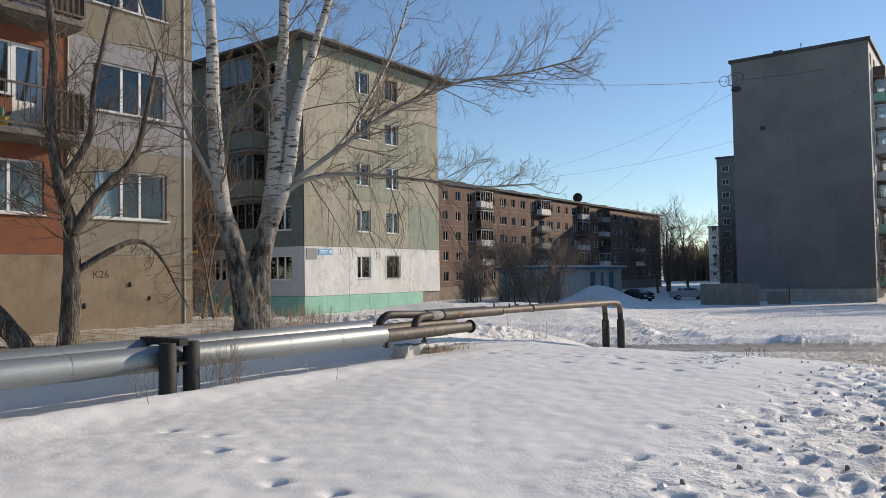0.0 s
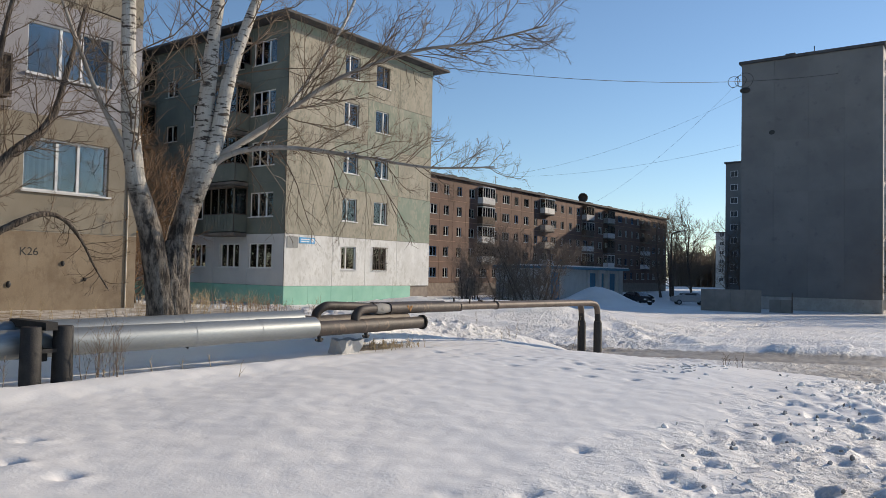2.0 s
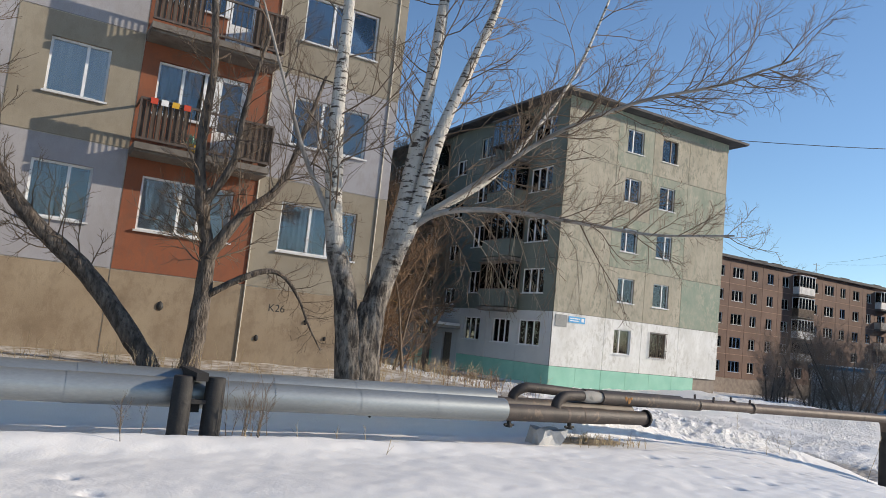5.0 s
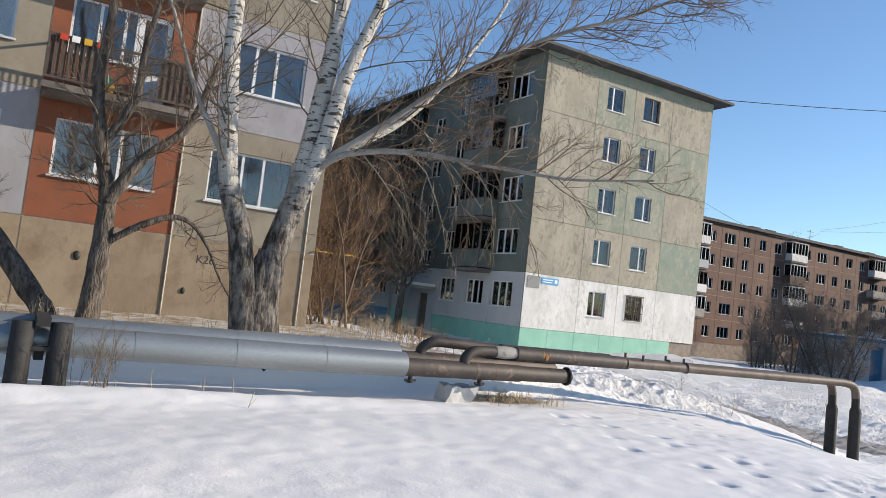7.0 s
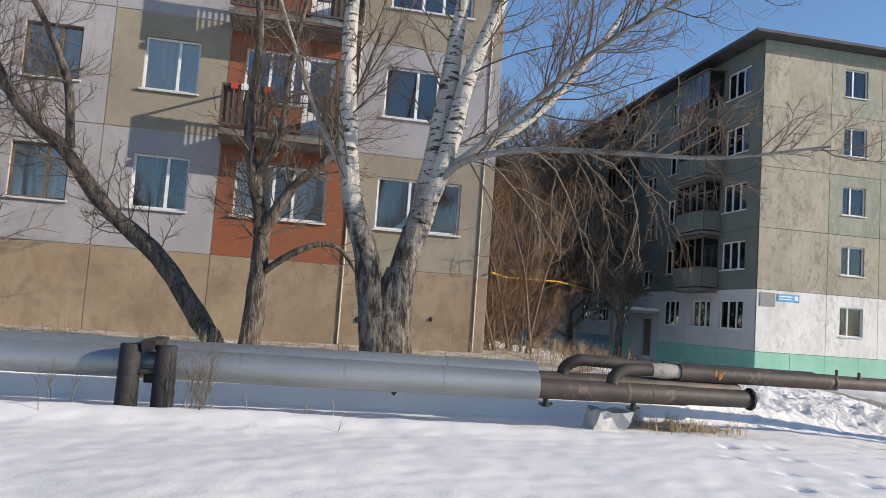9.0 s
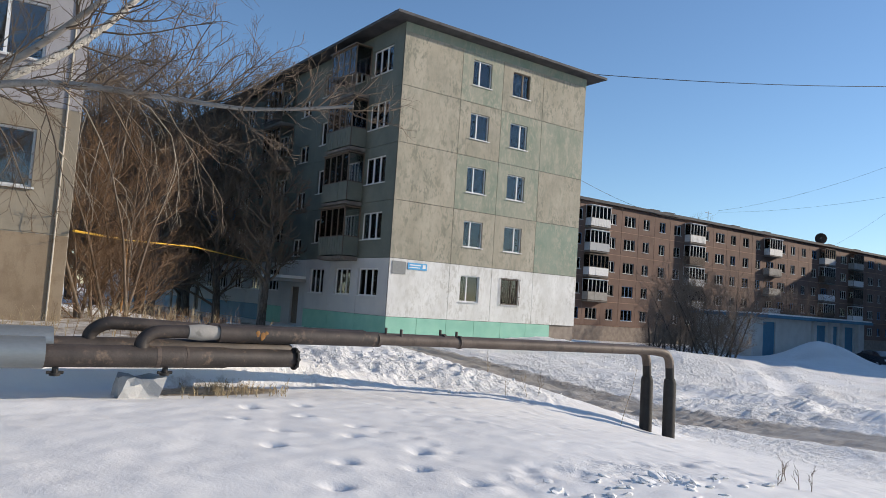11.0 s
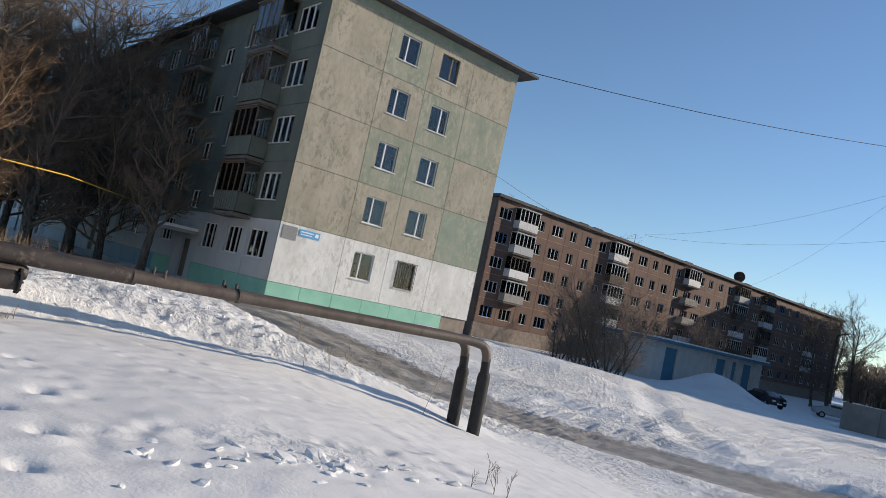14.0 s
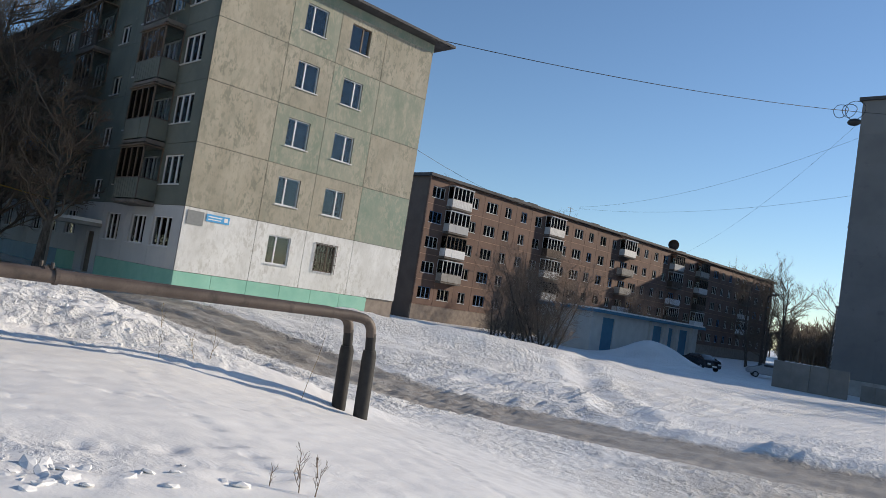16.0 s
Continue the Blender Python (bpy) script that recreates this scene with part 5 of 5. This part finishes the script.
def bare_tree(name, label, x, y, height, r, seed, crown_mat, trunks=1, low=0.25, depth=3, kids=5, count=26, lean=0.06, bark=None, group="", droop=0.0):
    t = thing(name, label, "tree" if height > 4 else "bush", group, at=(x, y, gz(x, y) - 0.12))
    h = random.Random(seed)
    tw = Twigs()
    for k in range(trunks):
        a = h.uniform(0, 6.28)
        off = Vector((math.cos(a), math.sin(a), 0)) * (0.12 * trunks if trunks > 1 else 0)
        lv = lean * (2.2 if trunks > 1 else 1)
        top = Vector((off.x * 6 * lv + h.uniform(-lv, lv) * height, off.y * 6 * lv + h.uniform(-lv, lv) * height, height * h.uniform(0.8, 1.0)))
        mid = off + (top - off) * 0.5 + Vector((h.uniform(-0.04, 0.04) * height, h.uniform(-0.04, 0.04) * height, 0))
        _, path = limb(t, "trunk", [off, off + (mid - off) * 0.4 + Vector((0, 0, 0)), mid, (mid + top) / 2, top], r, r * 0.15, bark or BARK, 0.3, 9, seed + k, 0.1)
        dress(tw, h, path, low, count, height * 0.33, r * 0.33, depth, droop, kids)
    tw.part("crown", crown_mat, t)
    return t


# thin tree by the house wall
bare_tree("young_tree", "thin dark tree close to the house wall", -14.5, 0.85, 7.5, 0.09, 31, TWIG, 1, 0.12, 2, 6, 34, 0.05)
bare_tree("young_tree", "thin dark tree close to the house wall", -14.8, -3.2, 8.5, 0.11, 36, TWIG, 1, 0.2, 2, 6, 30, 0.05)
# russet thicket at the house corner
for k, (x, y, hh) in enumerate(((-18.3, 13.0, 4.6), (-20.4, 13.4, 4.9))):
    bare_tree("thicket", "russet leafless thicket at the house corner", x, y, hh, 0.05, 40 + k, REDTWIG, 5, 0.05, 2, 6, 20, 0.16, TWIG, "corner thicket")
# trees in the yard before the shaded front
bare_tree("pollard_tree", "dark pollarded tree with a tuft of pale shoots", -35.8, 24.0, 8.8, 0.26, 61, TWIG, 1, 0.36, 3, 6, 24, 0.04)
for k, (x, y, hh) in enumerate(((-41.5, 23.6, 12.0), (-46.0, 23.0, 15.5), (-50.5, 24.0, 15.0), (-55.0, 22.4, 17.0), (-60.0, 23.6, 16.0), (-66.0, 22.0, 17.5), (-73.0, 23.0, 17.0), (-47.0, 18.5, 15.0), (-40.0, 19.5, 9.0), (-57.0, 17.0, 16.0), (-68.0, 16.0, 17.0), (-80.0, 20.0, 18.0), (-52.0, 20.5, 14.0), (-62.0, 19.0, 16.0))):
    bare_tree("yard_tree", "tall leafless tree before the shaded house front", x, y, hh, 0.26, 70 + k, TWIG, 1 + k % 2, 0.18, 3, 6, 26, 0.06, None, "yard trees")
# brush before the brown house
for k, (x, y, hh) in enumerate(((-25.8, 49.6, 5.0), (-28.4, 51.6, 5.8), (-32.0, 54.6, 5.4))):
    bare_tree("brush", "large brown leafless shrub in the snow", x, y, hh, 0.06, 100 + k, BRUSHTWIG, 5, 0.05, 2, 7, 26, 0.2, None, "shrubs in the snow")
for k, (x, y, hh) in enumerate(((-47.0, 71.0, 6.0), (-50.0, 76.0, 7.0), (-46.0, 82.0, 6.5), (-52.0, 88.0, 7.5), (-48.0, 95.0, 7.0), (-51.0, 104.0, 8.0), (-44.0, 66.0, 4.5))):
    bare_tree("brush", "leafless shrub before the brown house", x, y, hh, 0.065, 120 + k, BRUSHTWIG, 4, 0.05, 2, 7, 22, 0.14, None, "shrubs by the brown house")
for k, (x, y, hh) in enumerate(((-41.5, 116.0, 13.0), (-37.0, 118.0, 13.0), (-33.0, 122.0, 11.5), (-44.0, 128.0, 14.0), (-30.0, 130.0, 11.0), (-36.0, 140.0, 12.0))):
    bare_tree("street_tree", "leafless tree at the end of the brown house", x, y, hh, 0.22, 140 + k, TWIG, 1 + k % 2, 0.18, 3, 5, 22, 0.06, None, "street trees")
for k, (x, y, hh) in enumerate(((-4.4, 78.0, 9.0), (-2.2, 81.0, 11.0), (0.2, 79.0, 12.0), (-5.6, 84.0, 7.5), (2.6, 84.0, 12.5), (5.5, 80.0, 12.0), (8.0, 84.0, 13.0), (-1.0, 90.0, 12.0), (3.6, 76.0, 8.0))):
    bare_tree("roadside_tree", "leafless tree beside the nine-storey block", x, y, hh, 0.17, 160 + k, TWIG, 1 + k % 2, 0.12, 3, 5, 24, 0.07, None, "roadside trees")
for k, (x, y, hh) in enumerate(((-78.0, 82.0, 19.0), (-76.0, 90.0, 18.5), (-77.0, 112.0, 18.5), (-79.0, 100.0, 18.0))):
    bare_tree("tall_tree", "crown of a tall tree rising behind the roof", x, y, hh, 0.25, 180 + k, TWIG, 1, 0.4, 3, 5, 20, 0.05, None, "trees behind the roof")
far = Twigs()
h = random.Random(8)
for k in range(1400):
    a = h.uniform(-1.6, 0.75) if k < 900 else h.uniform(-0.34, -0.16)
    d = h.uniform(270, 420) if k < 900 else h.uniform(268, 330)
    x, y = math.sin(a) * d, math.cos(a) * d
    hh = h.uniform(7, 15)
    b = Vector((x, y, -2.6))
    far.tube([b, b + Vector((0, 0, hh))], 0.35, 0.05)
    for j in range(16):
        p = b + Vector((0, 0, hh * h.uniform(0.2, 0.9)))
        far.tube([p, p + Vector((h.uniform(-2.2, 2.2), h.uniform(-2.2, 2.2), h.uniform(0.8, 2.8)))], 0.22, 0.05)
ob = far.part("far_woods", TWIG, None)
tagged(ob, "line of distant leafless woods", "woods", kind="stuff")


# ---- weeds ----
def weeds(name, label, x, y, n, height, mat, seed, wide=0.25, branchy=2):
    t = Twigs()
    h = random.Random(seed)
    z = gz(x, y) - 0.05
    for k in range(n):
        p = Vector((h.gauss(0, wide), h.gauss(0, wide), 0))
        p.z = gz(x + p.x, y + p.y) - z - 0.03
        t.grow(h, p, Vector((h.uniform(-0.25, 0.25), h.uniform(-0.25, 0.25), 1)), height * h.uniform(0.5, 1.1), 0.006, branchy, 0, 4, 0.15, 0.6)
    me_ob = t.part(name, mat, None)
    me_ob.location = (x, y, z)
    return tagged(me_ob, label, "weeds", kind="stuff")


weeds("dry_weeds", "dry brown weeds by the pipe support", -8.05, 6.28, 16, 0.62, TWIG, 1, 0.13)
weeds("dry_weeds", "sparse dry stalks in the snow", -7.9, 4.85, 4, 0.4, TWIG, 2, 0.12)
weeds("dry_weeds", "sparse dry stalks in the snow", -7.95, 7.2, 5, 0.22, STRAW, 3, 0.5, 1)
weeds("dry_weeds", "straw tuft under the pipe end", -9.0, 12.9, 90, 0.17, STRAW, 4, 0.34, 2)
weeds("dry_weeds", "tall dry stalk beside the black legs", -8.45, 20.3, 1, 1.2, STRAW, 5, 0.02, 0)
weeds("dry_weeds", "dry branching stalks in the snow", -3.1, 16.55, 5, 0.30, TWIG, 6, 0.16)
weeds("dry_weeds", "dry branching stalks in the snow", -9.6, 18.8, 4, 0.5, STRAW, 7, 0.4)
for k in range(12):
    weeds("dry_weeds", "dry weeds along the foot of the house wall", -11.0 - 0.5 * (k % 4), -2.0 + 1.25 * k, 16, 0.5, STRAW, 20 + k, 0.55, 1)
for k in range(6):
    weeds("dry_weeds", "tangled dry undergrowth at the yard's edge", -12.5 - 1.6 * k, 12.7 + 0.35 * k + 0.4 * (k % 3), 40, 0.5, STRAW if k % 2 else REDTWIG, 50 + k, 0.8, 1)

# ---- snow clods ----
clods = bmesh.new()
h = random.Random(14)
for k in range(620):
    x, y = h.gauss(0.1, 0.8), h.uniform(3.0, 24.0)
    if 200 < k < 260:
        x, y = -3.15 + h.gauss(0, 0.2), 14.6 + h.gauss(0, 0.65)
    elif k > 470:
        x, y = h.uniform(-13, -9.6), h.uniform(14.5, 22)
    s = abs(h.gauss(0, 0.018)) + 0.014
    crust = 200 < k < 260
    tilt = (h.uniform(-0.5, 0.5), h.uniform(-0.5, 0.5), h.random() * 6) if crust else (h.random() * 3, h.random() * 3, h.random() * 3)
    form = (h.uniform(1.3, 2.6), h.uniform(0.9, 1.7), 0.5) if crust else (h.uniform(0.7, 1.6), h.uniform(0.7, 1.3), h.uniform(0.5, 0.9))
    bmesh.ops.create_icosphere(clods, subdivisions=1, radius=s, matrix=Matrix.Translation((x, y, gz(x, y))) @ Euler(tilt).to_matrix().to_4x4() @ Matrix.Diagonal((*form, 1)))
ob = part("snow_clods", clods, SNOW, None)
tagged(ob, "scattered lumps of hard snow", "snow", kind="stuff")
clods = bmesh.new()
for k in range(150):
    x, y, s = h.gauss(0.1, 0.8), h.uniform(4.0, 24.0), h.uniform(0.01, 0.035)
    bmesh.ops.create_icosphere(clods, subdivisions=1, radius=s, matrix=Matrix.Translation((x, y, gz(x, y) + 0.01)) @ Euler((h.random() * 3, h.random() * 3, h.random() * 3)).to_matrix().to_4x4() @ Matrix.Diagonal((h.uniform(0.8, 1.6), 1, 0.7, 1)))
ob = part("dark_clods", clods, CLOD, None)
tagged(ob, "dark lumps of frozen dirt on the track", "dirt", kind="stuff")

# ---- gas line, wires ----
gas = thing("gas_pipe", "thin yellow gas pipe crossing the yard on red posts", "gas pipe")
bm = bmesh.new()
tube(bm, [(-16.6, 11.9, 1.78), (-27.6, 15.4, 2.3), (-30.5, 18.7, 2.45), (-44.0, 26.95, 2.6)], 0.028, 8)
part("pipe", bm, YELLOW, gas)
for p, zt in (((-27.6, 15.4), 2.28),):
    bm = bmesh.new()
    tube(bm, [(*p, gz(*p) - 0.2), (*p, zt)], 0.04, 8)
    part("post", bm, RUST, gas)


def wire(label, a, b, sag, r=0.012):
    a, b = Vector(a), Vector(b)
    bm = bmesh.new()
    tube(bm, [a.lerp(b, k / 16) - Vector((0, 0, sag * 4 * (k / 16) * (1 - k / 16))) for k in range(17)], r, 5)
    return tagged(part("overhead_wire", bm, BLACKBAR, None), label, "wire", "wires")


wire("black cable strung from roof to roof", (-28.2, 39.2, 14.3), (-12.0, 87.2, 22.5), 1.0, 0.022)
wire("thin wire strung high over the yard", (-60.5, 99.0, 16.2), (-20.0, 87.1, 22.0), 1.6, 0.011)
wire("thin wire strung high over the yard", (-60.5, 99.0, 16.0), (-18.0, 87.1, 16.5), 1.2, 0.011)
wire("thin wire strung high over the yard", (-28.4, 39.3, 8.2), (-60.5, 99.0, 15.8), 1.4, 0.011)
wire("thin wire strung high over the yard", (-60.5, 131.0, 14.6), (-21.6, 90.0, 24.9), 1.5, 0.011)

# ---- switch house, cars, fence ----
SX = -40.0
shed = thing("switch_house", "low pale switch house with blue steel doors and a flat roof", "outbuilding")
FH = Face((SX, 0, 0), (0, 1, 0), (1, 0, 0))
bm = bmesh.new()
doors = [(77.2, 79.4), (87.0, 89.2), (90.3, 91.7), (92.9, 95.2)]
FH.plate(bm, 75.3, 97.6, -3.0, 1.55, [(a, b, -2.6, 1.15) for a, b in doors], 0.3)
part("front_wall", bm, SHEDWALL, shed)
for a, b in doors:
    bm = bmesh.new()
    FH.box(bm, a, b, -2.6, 1.15, -0.22, -0.14)
    d = part("door", bm, SHEDBLUE, shed)
    bm = bmesh.new()
    FH.box(bm, a + 0.1, a + 0.16, -0.9, -0.6, -0.139, -0.08)
    part("handle", bm, RUSTDARK, d)
bm = bmesh.new()
box(bm, SX - 6, SX - 0.31, 75.3, 75.6, -3.0, 1.55)
box(bm, SX - 6, SX - 0.31, 97.3, 97.6, -3.0, 1.55)
box(bm, SX - 6.3, SX - 6, 75.3, 97.6, -3.0, 1.55)
part("back_wall", bm, SHEDWALL, shed)
bm = bmesh.new()
box(bm, SX - 6.6, SX + 0.7, 74.9, 98.2, 1.56, 1.85)
part("roof", bm, SHEDBLUE, shed)
bm = bmesh.new()
box(bm, SX - 6.5, SX + 0.6, 75.0, 98.1, 1.855, 2.0)
part("roof_snow", bm, SNOW, shed)
for y in (86.4, 89.8, 92.3, 95.8):
    bm = bmesh.new()
    FH.box(bm, y - 0.22, y + 0.22, -2.8, 1.55, 0.01, 0.35)
    part("pier", bm, SHEDWALL, shed)


def car(x, y, turn, paint, label):
    t = thing("car", label, "car", "parked cars", at=(x, y, gz(x, y)))
    t.rotation_euler = (0, 0, turn)
    bm = bmesh.new()
    prof = [(-2.1, 0.35), (-2.15, 0.75), (-1.95, 0.95), (-1.2, 1.02), (-0.65, 1.42), (0.75, 1.45), (1.5, 1.05), (2.05, 0.95), (2.15, 0.6), (2.1, 0.3)]
    sides = [[bm.verts.new((px, s * (0.84 if pz < 1.1 else 0.66), pz)) for px, pz in prof] for s in (-1, 1)]
    n = len(prof)
    for i in range(n):
        bm.faces.new([sides[0][i], sides[0][(i + 1) % n], sides[1][(i + 1) % n], sides[1][i]])
    bm.faces.new(sides[0])
    bm.faces.new(sides[1][::-1])
    bmesh.ops.bevel(bm, geom=bm.edges[:], offset=0.06, segments=2, affect="EDGES")
    body = smooth(part("body", bm, paint, t))
    bm = bmesh.new()
    for s in (-1, 1):
        box(bm, -0.6, 0.7, s * 0.72 - 0.05, s * 0.72 + 0.05, 1.08, 1.36)
    box(bm, -1.02, -0.7, -0.6, 0.6, 1.08, 1.36)
    # opaque glass, coloured like a dark unlit interior
    part("side_glass", bm, ROOM, t)
    for px in (-1.3, 1.35):
        for s in (-1, 1):
            bm = bmesh.new()
            tube(bm, [(px, s * 0.70, 0.3), (px, s * 0.88, 0.3)], 0.31, 18)
            w = part("wheel", bm, RUBBER, t)
            bm = bmesh.new()
            tube(bm, [(px, s * 0.881, 0.3), (px, s * 0.895, 0.3)], 0.19, 14)
            part("rim", bm, CARGREY, w)
    for s in (-1, 1):
        bm = bmesh.new()
        box(bm, 2.08, 2.17, s * 0.6 - 0.16, s * 0.6 + 0.16, 0.62, 0.76)
        part("headlight", bm, SILL, t)
    bm = bmesh.new()
    box(bm, 2.17, 2.185, -0.26, 0.26, 0.42, 0.53)
    part("number_plate", bm, WHITEBAR, t)
    return t


car(-31.5, 81.5, 1.1 - 1.57, CARPAINT, "dark car parked in the snow by the switch house")
car(-28.5, 90.5, 0.5, CARGREY, "silver car parked near the slab fence")
car(-25.0, 98.0, 0.2, CARPAINT, "dark van-like car parked behind the fence")
fence = thing("slab_fence", "low fence of grey concrete slabs", "fence")
for k in range(4):
    bm = bmesh.new()
    x0 = -22.2 + 1.4 * k
    box(bm, x0 + 0.01, x0 + 1.39, 75.0 - 0.03 * (k % 2), 75.16 - 0.03 * (k % 2), -2.9, -0.2)
    part("slab", bm, FENCE, fence)
for k in range(2):
    bm = bmesh.new()
    x0 = -16.55 + 1.0 * k
    box(bm, x0, x0 + 0.98, 78.0, 78.15, -2.9, -1.1)
    part("slab", bm, FENCE, fence)
bm = bmesh.new()
tube(bm, [(-14.5, 78.0, -2.9), (-14.5, 78.0, -0.4)], 0.06, 8)
part("post", bm, RUSTDARK, fence)
lamp = thing("street_lamp", "dark street lamp post with a bent arm", "street lamp", at=(-41.3, 120.0, gz(-41.3, 120.0)))
bm = bmesh.new()
tube(bm, curve_through([(0, 0, -0.2), (0, 0, 5), (0, 0, 9.6), (0.4, 0, 10.4), (1.6, 0, 10.7)], 4), 0.13, 8)
part("post", bm, RUSTDARK, lamp)
bm = bmesh.new()
box(bm, 1.5, 2.4, -0.14, 0.14, 10.62, 10.82)
part("lamp_head", bm, SILL, lamp)
rail = thing("low_railing", "low blue painted railing along the yard path", "railing")
for k in range(9):
    x = -27.0 - 2.0 * k
    bm = bmesh.new()
    tube(bm, [(x, 20.6, gz(x, 20.6) - 0.1), (x, 20.6, gz(x, 20.6) + 0.5)], 0.025, 6)
    part("post", bm, SHEDBLUE, rail)
bm = bmesh.new()
tube(bm, [(-27.0 - 2.0 * k, 20.6, gz(-27.0 - 2.0 * k, 20.6) + 0.48) for k in range(9)], 0.025, 6)
part("rail", bm, SHEDBLUE, rail)
coil = thing("cable_coil", "loop of spare cable hanging on the overhead wire", "cable coil", at=(-17.5, 70.9, 18.85))
bm = bmesh.new()
for dx, r in ((-0.6, 0.5), (0.4, 0.7), (0.0, 0.5)):
    tube(bm, [(dx + r * math.cos(k * 0.42), 0.1 * math.sin(k * 0.8), r * math.sin(k * 0.42)) for k in range(16)], 0.025, 5)
part("loop", bm, BLACKBAR, coil)
bm = bmesh.new()
bmesh.ops.create_icosphere(bm, subdivisions=2, radius=0.4, matrix=Matrix.Translation((0.4, 0, -0.9)) @ Matrix.Diagonal((1.2, 0.8, 0.7, 1)))
part("junction_box", bm, BLACKBAR, coil)
